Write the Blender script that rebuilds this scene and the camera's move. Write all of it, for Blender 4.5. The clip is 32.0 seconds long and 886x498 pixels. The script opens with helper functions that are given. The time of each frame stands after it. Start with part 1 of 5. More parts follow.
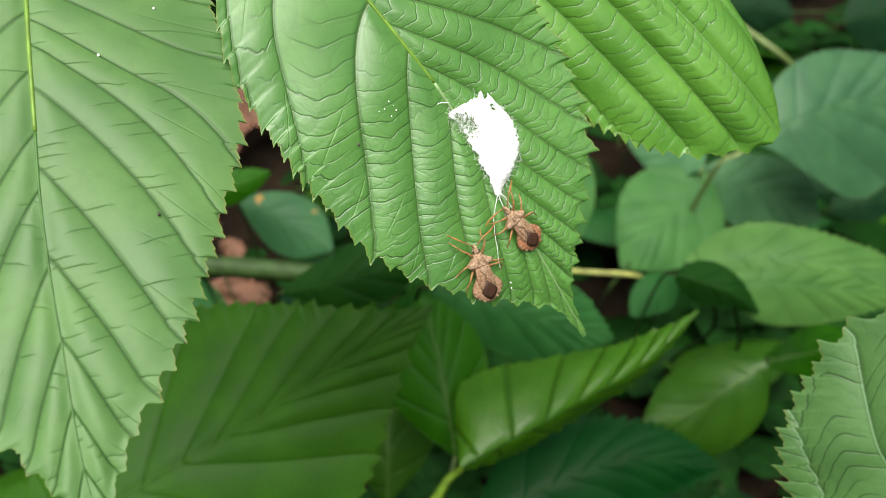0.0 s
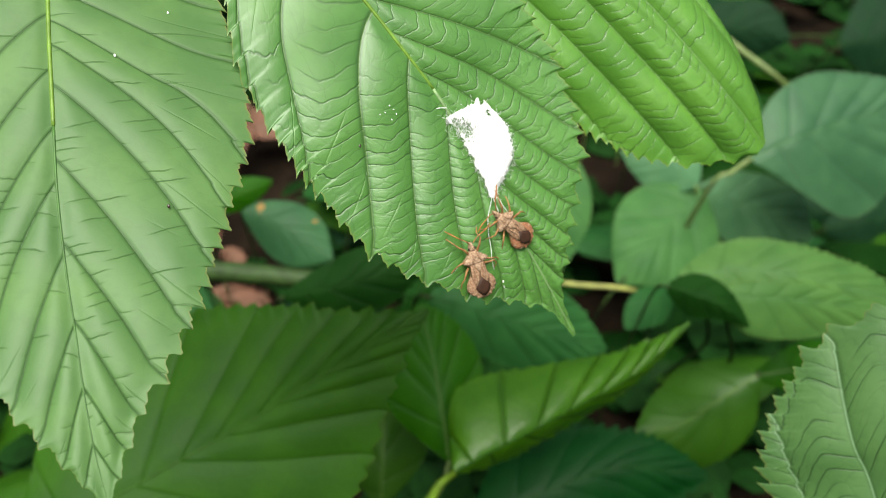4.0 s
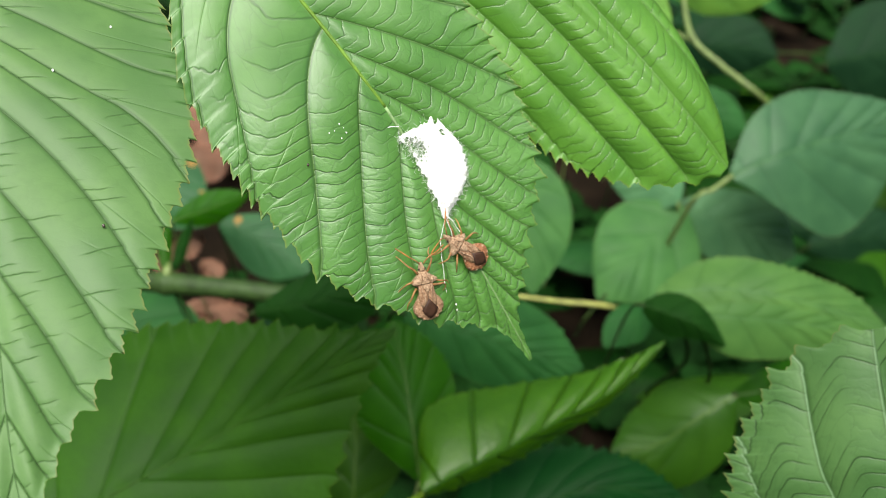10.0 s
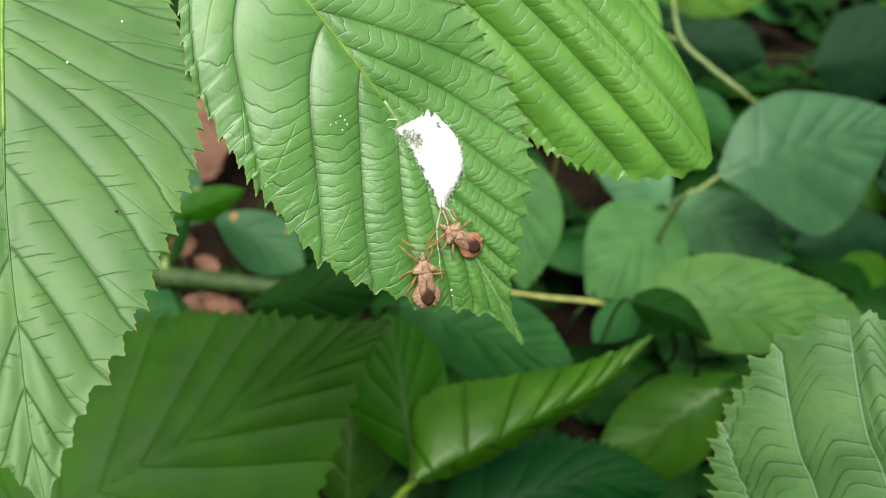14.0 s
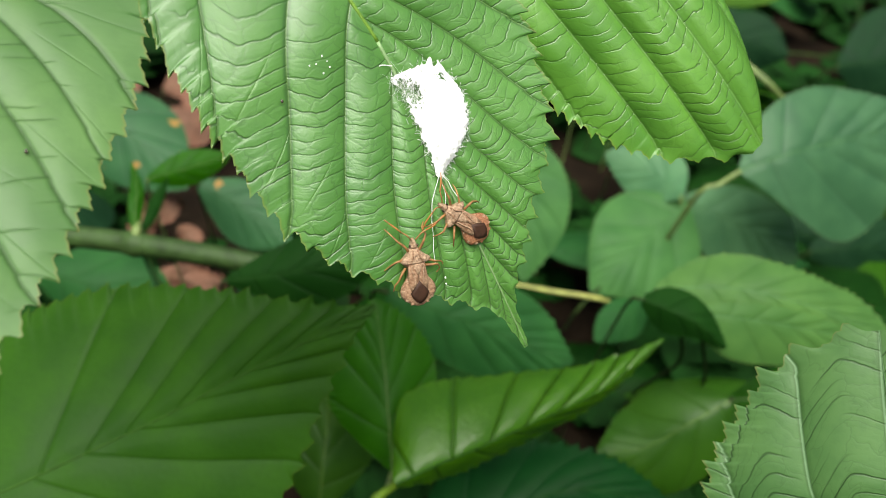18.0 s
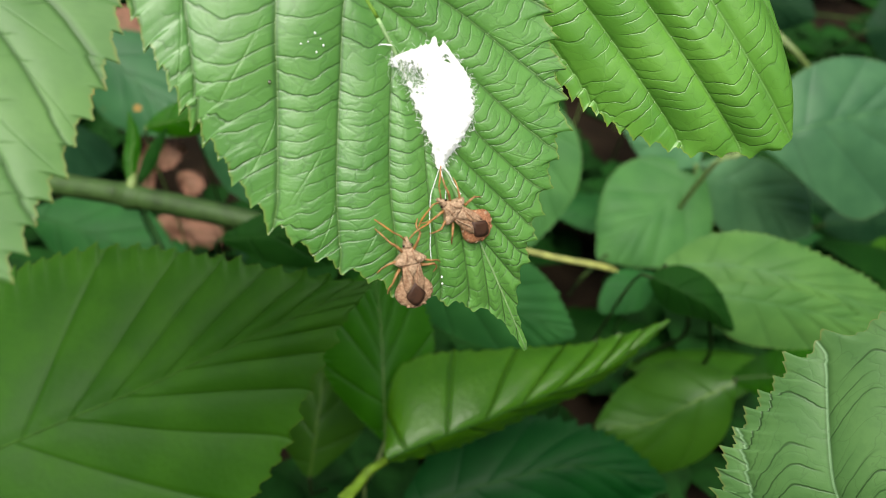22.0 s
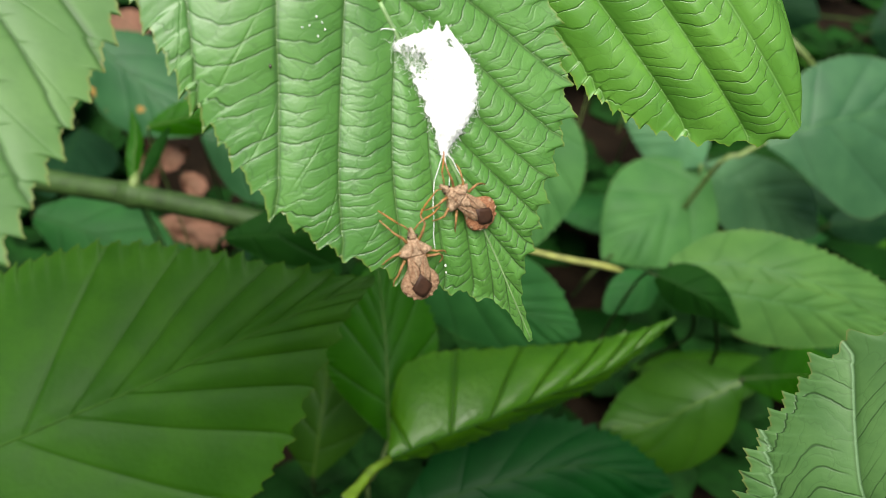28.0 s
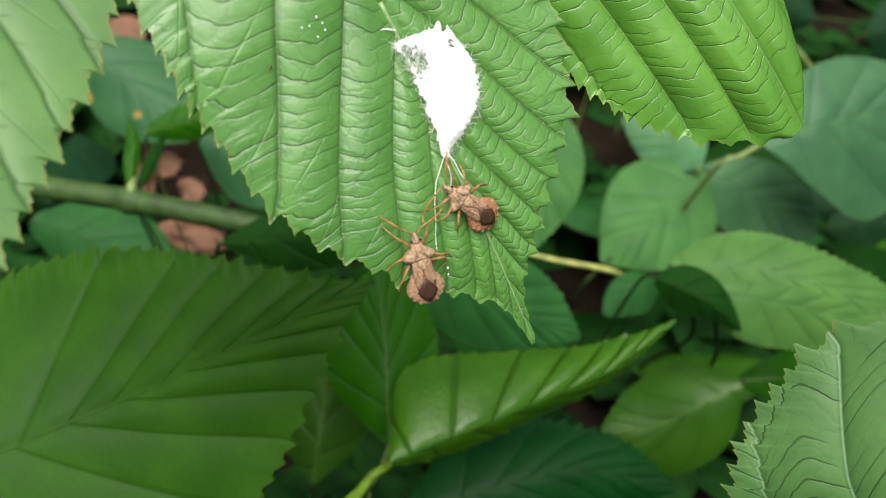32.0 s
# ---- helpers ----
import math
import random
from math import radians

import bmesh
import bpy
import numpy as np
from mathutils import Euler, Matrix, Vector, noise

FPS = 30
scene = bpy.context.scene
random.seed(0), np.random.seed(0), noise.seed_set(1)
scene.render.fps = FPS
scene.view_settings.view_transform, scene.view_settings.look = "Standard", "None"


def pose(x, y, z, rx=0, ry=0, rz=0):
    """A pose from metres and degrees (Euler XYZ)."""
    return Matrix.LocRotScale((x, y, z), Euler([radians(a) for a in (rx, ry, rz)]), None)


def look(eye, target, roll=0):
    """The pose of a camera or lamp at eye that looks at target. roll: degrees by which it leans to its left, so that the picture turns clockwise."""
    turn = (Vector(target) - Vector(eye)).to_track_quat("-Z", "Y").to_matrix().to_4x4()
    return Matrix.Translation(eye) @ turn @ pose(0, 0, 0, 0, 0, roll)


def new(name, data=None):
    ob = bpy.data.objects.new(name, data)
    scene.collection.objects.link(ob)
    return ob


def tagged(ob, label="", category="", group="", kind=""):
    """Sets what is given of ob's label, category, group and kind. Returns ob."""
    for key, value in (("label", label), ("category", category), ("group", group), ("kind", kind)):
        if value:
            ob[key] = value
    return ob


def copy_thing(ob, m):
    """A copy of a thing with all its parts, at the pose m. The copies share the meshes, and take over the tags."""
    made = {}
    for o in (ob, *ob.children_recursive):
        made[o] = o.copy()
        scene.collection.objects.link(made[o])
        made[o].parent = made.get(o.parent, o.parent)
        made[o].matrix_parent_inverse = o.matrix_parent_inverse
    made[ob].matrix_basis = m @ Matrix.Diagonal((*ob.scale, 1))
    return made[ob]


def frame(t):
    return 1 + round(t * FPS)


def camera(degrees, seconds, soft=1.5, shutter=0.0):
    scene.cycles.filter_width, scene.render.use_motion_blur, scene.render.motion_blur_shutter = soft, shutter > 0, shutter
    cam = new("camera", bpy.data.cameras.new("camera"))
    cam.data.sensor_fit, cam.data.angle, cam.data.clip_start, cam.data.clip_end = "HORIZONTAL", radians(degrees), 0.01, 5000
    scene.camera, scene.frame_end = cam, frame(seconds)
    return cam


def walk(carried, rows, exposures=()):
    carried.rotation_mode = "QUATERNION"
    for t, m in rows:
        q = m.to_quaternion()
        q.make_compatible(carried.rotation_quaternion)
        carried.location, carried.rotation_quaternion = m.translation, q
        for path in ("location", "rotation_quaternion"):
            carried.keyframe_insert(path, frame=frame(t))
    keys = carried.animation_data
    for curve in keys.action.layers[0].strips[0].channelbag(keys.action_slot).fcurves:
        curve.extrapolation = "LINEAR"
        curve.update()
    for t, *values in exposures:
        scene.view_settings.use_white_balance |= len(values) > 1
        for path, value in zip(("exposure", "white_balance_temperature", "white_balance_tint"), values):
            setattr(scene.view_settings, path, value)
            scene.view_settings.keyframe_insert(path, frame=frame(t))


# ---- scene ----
cam = camera(55.3, 32.0, soft=0.55)
cam.data.dof.use_dof = True
cam.data.dof.focus_distance, cam.data.dof.aperture_fstop = 0.178, 16.0
# seconds, place, turn
PATH = [
    (0, 0.00698, 0.00045, 0.49873, 50.702, -0.125, 2.102),
    (0.5, 0.00943, -0.00229, 0.49952, 51.034, -0.074, 1.976),
    (1, 0.00776, -0.00269, 0.49970, 51.079, -0.485, 2.032),
    (1.5, 0.00938, -0.00374, 0.49951, 51.185, -0.787, 2.218),
    (2, 0.00995, -0.00538, 0.50021, 51.355, -0.997, 2.379),
    (2.5, 0.00942, -0.00563, 0.49959, 51.465, -1.091, 2.426),
    (4.5, 0.00808, -0.01004, 0.50156, 52.101, -0.846, 2.829),
    (5, 0.00934, -0.01074, 0.50360, 52.244, -0.799, 2.952),
    (5.5, 0.01503, -0.01146, 0.50142, 52.339, -0.817, 2.746),
    (6, 0.01406, -0.01403, 0.50247, 52.542, -0.548, 2.654),
    (6.5, 0.01402, -0.01054, 0.50359, 52.500, -0.507, 2.683),
    (7, 0.00961, -0.01153, 0.50674, 52.693, -0.374, 2.656),
    (7.5, 0.00462, -0.01093, 0.50819, 52.654, -0.575, 2.620),
    (8, 0.00207, -0.01434, 0.50649, 52.758, -0.770, 2.465),
    (8.5, 0.00612, -0.01491, 0.50732, 52.831, -0.984, 2.611),
    (9, 0.00917, -0.00885, 0.50402, 52.865, -1.122, 2.633),
    (9.5, 0.01418, -0.00421, 0.50161, 52.801, -1.292, 2.708),
    (10, 0.01792, -0.00329, 0.49988, 52.677, -1.630, 2.723),
    (10.5, 0.01914, -0.00430, 0.50130, 52.894, -1.505, 2.588),
    (11, 0.01687, -0.00674, 0.50450, 52.770, -1.701, 2.625),
    (11.5, 0.02052, -0.00994, 0.50404, 52.948, -1.863, 2.372),
    (12, 0.02235, -0.00819, 0.50579, 52.786, -1.942, 2.343),
    (12.5, 0.02268, -0.00786, 0.50516, 52.849, -1.963, 2.275),
    (13, 0.02144, -0.00944, 0.50482, 52.944, -1.860, 2.116),
    (13.5, 0.02006, -0.01209, 0.50162, 53.020, -1.912, 2.167),
    (14, 0.01713, -0.01227, 0.50234, 52.821, -2.184, 2.393),
    (14.5, 0.01291, -0.01453, 0.50038, 53.005, -2.376, 2.434),
    (15, 0.01080, -0.01355, 0.49955, 52.990, -2.604, 2.534),
    (15.5, 0.00879, -0.00875, 0.49980, 52.892, -3.007, 2.689),
    (17.5, 0.01113, 0.00369, 0.48866, 52.676, -3.985, 3.263),
    (18, 0.01751, 0.01554, 0.47936, 51.746, -4.977, 4.357),
    (18.5, 0.01075, 0.02526, 0.46825, 50.196, -6.209, 5.373),
    (19, 0.01194, 0.02779, 0.46954, 49.823, -6.383, 5.509),
    (19.5, 0.01542, 0.02473, 0.46932, 49.601, -6.287, 5.596),
    (20, 0.01730, 0.02630, 0.47185, 49.192, -6.551, 5.804),
    (20.5, 0.01791, 0.02657, 0.47273, 48.977, -6.418, 6.082),
    (21, 0.01364, 0.02844, 0.47117, 48.742, -6.753, 6.044),
    (21.5, 0.01813, 0.03061, 0.47547, 48.350, -6.454, 6.172),
    (22, 0.01793, 0.03222, 0.47933, 47.773, -6.504, 6.320),
    (22.5, 0.01928, 0.02922, 0.47611, 48.210, -6.430, 6.389),
    (23, 0.01926, 0.02900, 0.47539, 48.509, -6.049, 6.116),
    (23.5, 0.01637, 0.02897, 0.47287, 48.781, -6.110, 5.975),
    (24, 0.01792, 0.02882, 0.47534, 48.604, -6.096, 6.179),
    (24.5, 0.01953, 0.03251, 0.47914, 47.942, -6.300, 6.616),
    (25, 0.01818, 0.03019, 0.47910, 48.114, -6.241, 6.464),
    (25.5, 0.01921, 0.02611, 0.47843, 48.431, -5.956, 6.308),
    (27.5, 0.01953, 0.03068, 0.47487, 48.423, -6.043, 6.255),
    (28, 0.01846, 0.03187, 0.47530, 48.140, -6.261, 6.453),
    (28.5, 0.01780, 0.02871, 0.47294, 48.593, -6.017, 6.115),
    (29, 0.02078, 0.03130, 0.47571, 48.433, -6.242, 6.271),
    (29.5, 0.02074, 0.03062, 0.47540, 48.668, -6.061, 6.125),
    (30, 0.01880, 0.03185, 0.47647, 48.531, -6.202, 6.153),
    (30.5, 0.01835, 0.03162, 0.47824, 48.359, -6.267, 6.206),
    (31, 0.01915, 0.03111, 0.47824, 48.475, -6.249, 6.241),
    (31.5, 0.01821, 0.03273, 0.47528, 48.467, -6.152, 6.139),
    (32, 0.01765, 0.03243, 0.47392, 48.507, -6.091, 6.055),
]
walk(cam, [(t, pose(x, y, z, rx, ry, rz)) for t, x, y, z, rx, ry, rz in PATH], exposures=[(0.0, 0.27), (32.0, 0.27)])

# ---- light ----
world = bpy.data.worlds.new("sky")
scene.world = world
world.use_nodes = True
wn = world.node_tree.nodes
sky = wn.new("ShaderNodeTexSky")
sky.sky_type, sky.sun_disc, sky.sun_elevation, sky.sun_rotation = "NISHITA", False, radians(66), radians(165)
sky.dust_density, sky.ozone_density = 4.0, 1.0
world.node_tree.links.new(sky.outputs[0], wn["Background"].inputs[0])
wn["Background"].inputs[1].default_value = 0.078
sun = new("sun", bpy.data.lights.new("sun", "SUN"))
sun.data.energy, sun.data.angle, sun.data.color = 5.0, radians(50), (1.0, 0.99, 0.89)
sun.matrix_world = look((-0.12, -0.26, 1.45), (0, 0.2, 0.4))

# ---- materials ----
def node(nt, kind, ins=(), **props):
    n = nt.nodes.new("ShaderNode" + kind)
    for k, v in props.items():
        setattr(n, k, v)
    for k, v in dict(ins).items():
        if isinstance(v, bpy.types.NodeSocket):
            nt.links.new(v, n.inputs[k])
        else:
            n.inputs[k].default_value = v
    return n.outputs


def maths(nt, op, a, b=0.0, clamp=False):
    return node(nt, "Math", {0: a, 1: b}, operation=op, use_clamp=clamp)[0]


def ramp(nt, x, lo, hi, a=0.0, b=1.0):
    return node(nt, "MapRange", {"Value": x, "From Min": lo, "From Max": hi, "To Min": a, "To Max": b}, interpolation_type="SMOOTHSTEP")[0]


def mixed(nt, f, a, b):
    return node(nt, "Mix", {0: f, 6: a, 7: b}, data_type="RGBA")[2]


def rgb(c):
    return (*c, 1.0)


def leaf_material(name, base, vein, rough, thin, relief, rib=0.6, rungs=3.4, crisp=0.6, gloss=0.5, calm=1.0, spot=None, reach=1.0, chevron=1.1, crease_shade=0.6, forks=0.0, wander=1.0, sink=0.7, flank_shade=0.5, coat=0.0):
    """Upper side of a leaf: sunken side veins with rungs between them, their groove shade mixed into the mottled green,
    waxy sheen, some light through the blade.
    """
    m = bpy.data.materials.new(name)
    m.use_nodes = True
    nt = m.node_tree
    nt.nodes.clear()
    net = node(nt, "UVMap", uv_map="net")[0]
    xyz = node(nt, "SeparateXYZ", {0: net})
    along = node(nt, "SeparateXYZ", {0: node(nt, "UVMap", uv_map="blade")[0]})
    rim = along[1]
    place = node(nt, "NewGeometry")["Position"]
    side = maths(nt, "ABSOLUTE", maths(nt, "SUBTRACT", maths(nt, "FRACT", xyz[0]), 0.5))
    line = ramp(nt, side, 0.474, 0.496)
    flank = ramp(nt, side, 0.42, 0.492)
    cloud = node(nt, "TexNoise", {"Vector": place, "Scale": 55.0, "Detail": 4.0})["Fac"]
    spots = node(nt, "TexNoise", {"Vector": place, "Scale": 420.0, "Detail": 4.0})["Fac"]
    grain = node(nt, "TexNoise", {"Vector": place, "Scale": 1500.0, "Detail": 3.0})["Fac"]
    crease = 0.0
    if crisp:
        slow = node(nt, "TexNoise", {"Vector": net, "Scale": 0.9, "Detail": 1.0}, noise_dimensions="2D")["Fac"]
        quick = node(nt, "TexNoise", {"Vector": net, "Scale": 3.6, "Detail": 2.0}, noise_dimensions="2D")["Fac"]
        panel = maths(nt, "FLOOR", xyz[0])
        # rungs that arch from one side vein to the next, set off from panel to panel
        arch = maths(nt, "SQRT", maths(nt, "ADD", maths(nt, "MULTIPLY", side, side), 0.012))
        y3 = maths(nt, "ADD", maths(nt, "ADD", maths(nt, "MULTIPLY", xyz[1], rungs), maths(nt, "MULTIPLY", arch, chevron)), maths(nt, "MULTIPLY", panel, 0.37))
        y3 = maths(nt, "ADD", y3, maths(nt, "ADD", maths(nt, "MULTIPLY", slow, 1.3 * wander), maths(nt, "MULTIPLY", quick, 0.5 * wander)))
        big = maths(nt, "SUBTRACT", 0.5, maths(nt, "ABSOLUTE", maths(nt, "SUBTRACT", maths(nt, "FRACT", y3), 0.5)))
        rung = maths(nt, "FLOOR", maths(nt, "ADD", y3, 0.5))
        chance = node(nt, "TexWhiteNoise", {"Vector": node(nt, "CombineXYZ", {0: rung, 1: panel})[0]}, noise_dimensions="2D")["Value"]
        # some rungs start at one vein and die out before the next
        across = maths(nt, "FRACT", xyz[0])
        turned = maths(nt, "ABSOLUTE", maths(nt, "SUBTRACT", across, maths(nt, "GREATER_THAN", maths(nt, "FRACT", maths(nt, "MULTIPLY", chance, 7.0)), 0.5)))
        span = maths(nt, "ADD", maths(nt, "MULTIPLY", chance, 0.9), reach * 0.55)
        fade = ramp(nt, maths(nt, "SUBTRACT", span, turned), -0.05, 0.25)
        fade = maths(nt, "MULTIPLY", fade, maths(nt, "ADD", 0.45, maths(nt, "MULTIPLY", chance, 0.55)))
        fade = maths(nt, "MULTIPLY", fade, ramp(nt, along[0], 0.25, 0.6, calm, 1.0))
        cell = node(nt, "CombineXYZ", {0: maths(nt, "ADD", maths(nt, "MULTIPLY", xyz[0], 2.6), quick), 1: maths(nt, "MULTIPLY", y3, 0.85)})[0]
        small = node(nt, "TexVoronoi", {"Vector": cell, "Scale": 1.0, "Randomness": 0.9}, feature="DISTANCE_TO_EDGE", voronoi_dimensions="2D")["Distance"]
        tiny = node(nt, "TexVoronoi", {"Vector": cell, "Scale": 2.7, "Randomness": 1.0}, feature="DISTANCE_TO_EDGE", voronoi_dimensions="2D")["Distance"]
        soft = ramp(nt, along[0], 0.25, 0.6, calm * 0.6, 1.0)
        # short forks of the side veins towards the edge
        back = maths(nt, "SUBTRACT", 1.0, maths(nt, "FRACT", xyz[0]))
        fork = maths(nt, "FRACT", maths(nt, "DIVIDE", maths(nt, "SUBTRACT", xyz[1], maths(nt, "MULTIPLY", maths(nt, "POWER", back, 0.6), 1.9)), 1.7))
        fork = maths(nt, "ABSOLUTE", maths(nt, "SUBTRACT", fork, 0.5))
        grown = maths(nt, "MULTIPLY", ramp(nt, back, 0.55, 0.9, forks, 0.0), ramp(nt, rim, 0.45, 0.7))
        flank = maths(nt, "MAXIMUM", flank, maths(nt, "MULTIPLY", maths(nt, "MULTIPLY", ramp(nt, fork, 0.45, 0.495), grown), 0.5))
        line = maths(nt, "MAXIMUM", line, maths(nt, "MULTIPLY", maths(nt, "MULTIPLY", ramp(nt, fork, 0.483, 0.497), grown), 0.7))
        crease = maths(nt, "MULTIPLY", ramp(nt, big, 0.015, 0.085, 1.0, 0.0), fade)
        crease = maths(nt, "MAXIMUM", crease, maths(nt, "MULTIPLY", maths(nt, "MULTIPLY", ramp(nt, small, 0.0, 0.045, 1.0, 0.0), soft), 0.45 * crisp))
        dome = maths(nt, "MULTIPLY", maths(nt, "ADD", ramp(nt, big, 0.0, 0.09, -0.55, 0.0), ramp(nt, big, 0.0, 0.42, -0.34, 0.0)), fade)
        fine = maths(nt, "MULTIPLY", maths(nt, "ADD", ramp(nt, small, 0.0, 0.16, -0.16, 0.0), ramp(nt, tiny, 0.0, 0.2, -0.06, 0.0)), maths(nt, "MULTIPLY", soft, crisp))
        height = maths(nt, "ADD", dome, fine)
        height = maths(nt, "SUBTRACT", height, maths(nt, "ADD", maths(nt, "MULTIPLY", line, 0.4), maths(nt, "MULTIPLY", flank, sink)))
    else:
        height = maths(nt, "MULTIPLY", maths(nt, "ADD", maths(nt, "MULTIPLY", line, 0.3), maths(nt, "MULTIPLY", flank, sink)), -1.0)
        height = maths(nt, "ADD", height, maths(nt, "MULTIPLY", spots, 0.5))
    height = maths(nt, "ADD", height, maths(nt, "MULTIPLY", grain, 0.07))
    bump = node(nt, "Bump", {"Strength": 1.0, "Distance": relief, "Height": height})[0]
    c = mixed(nt, ramp(nt, cloud, 0.3, 0.7), rgb([v * 0.85 for v in base]), rgb([v * w for v, w in zip(base, (1.25, 1.12, 1.1))]))
    c = mixed(nt, maths(nt, "MULTIPLY", ramp(nt, spots, 0.45, 0.7), 0.25), c, rgb([v * 0.72 for v in base]))
    # creases: darker green plus groove shade, both put into the colour besides the bump
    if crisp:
        c = mixed(nt, maths(nt, "MULTIPLY", crease, crease_shade, clamp=True), c, rgb([v * 0.3 for v in base]))
    # vein flanks get the shade of the sunken vein in their colour too
    c = mixed(nt, maths(nt, "MULTIPLY", ramp(nt, side, 0.44, 0.488), flank_shade), c, rgb([v * 0.42 for v in base]))
    c = mixed(nt, maths(nt, "MULTIPLY", line, rib), c, rgb(vein))
    c = mixed(nt, ramp(nt, rim, 0.985, 1.0, 0.0, 0.5), c, rgb((base[0] * 2.6, base[1] * 0.95, base[2] * 0.8)))
    if spot:
        patch = ramp(nt, node(nt, "TexNoise", {"Vector": place, "Scale": 60.0, "Detail": 3.0})["Fac"], 0.66, 0.69)
        c = mixed(nt, patch, c, rgb(spot))
    shine = ramp(nt, cloud, 0.25, 0.75, rough - 0.05, rough + 0.07)
    top = node(nt, "BsdfPrincipled", {"Base Color": c, "Roughness": shine, "Normal": bump, "Specular IOR Level": gloss, "Coat Weight": coat, "Coat Roughness": 0.28, "Coat Normal": bump})[0]
    warm = mixed(nt, 0.5, c, rgb((base[0] * 2.6, base[1] * 1.9, base[2] * 0.4)))
    under = node(nt, "BsdfTranslucent", {"Color": warm, "Normal": bump})[0]
    out = node(nt, "MixShader", {0: thin, 1: top, 2: under})[0]
    node(nt, "OutputMaterial", {"Surface": out})
    return m


def plain(name, base, rough=0.6, scale=200.0, vary=0.3, bump=0.0003, metal=0.0, sheen=0.0, second=None, gloss=0.5):
    m = bpy.data.materials.new(name)
    m.use_nodes = True
    nt = m.node_tree
    nt.nodes.clear()
    place = node(nt, "TexCoord")["Object"]
    n1 = node(nt, "TexNoise", {"Vector": place, "Scale": scale, "Detail": 5.0})["Fac"]
    n2 = node(nt, "TexNoise", {"Vector": place, "Scale": scale * 6, "Detail": 3.0})["Fac"]
    c = mixed(nt, ramp(nt, n1, 0.3, 0.7), rgb([v * (1 - vary) for v in base]), rgb(second or [min(v * (1 + vary), 1) for v in base]))
    c = mixed(nt, maths(nt, "MULTIPLY", ramp(nt, n2, 0.4, 0.7), vary), c, rgb([v * 0.6 for v in base]))
    b = node(nt, "Bump", {"Strength": 0.8, "Distance": bump, "Height": n2})[0]
    s = node(nt, "BsdfPrincipled", {"Base Color": c, "Roughness": rough, "Metallic": metal, "Normal": b, "Sheen Weight": sheen, "Specular IOR Level": gloss})[0]
    node(nt, "OutputMaterial", {"Surface": s})
    return m


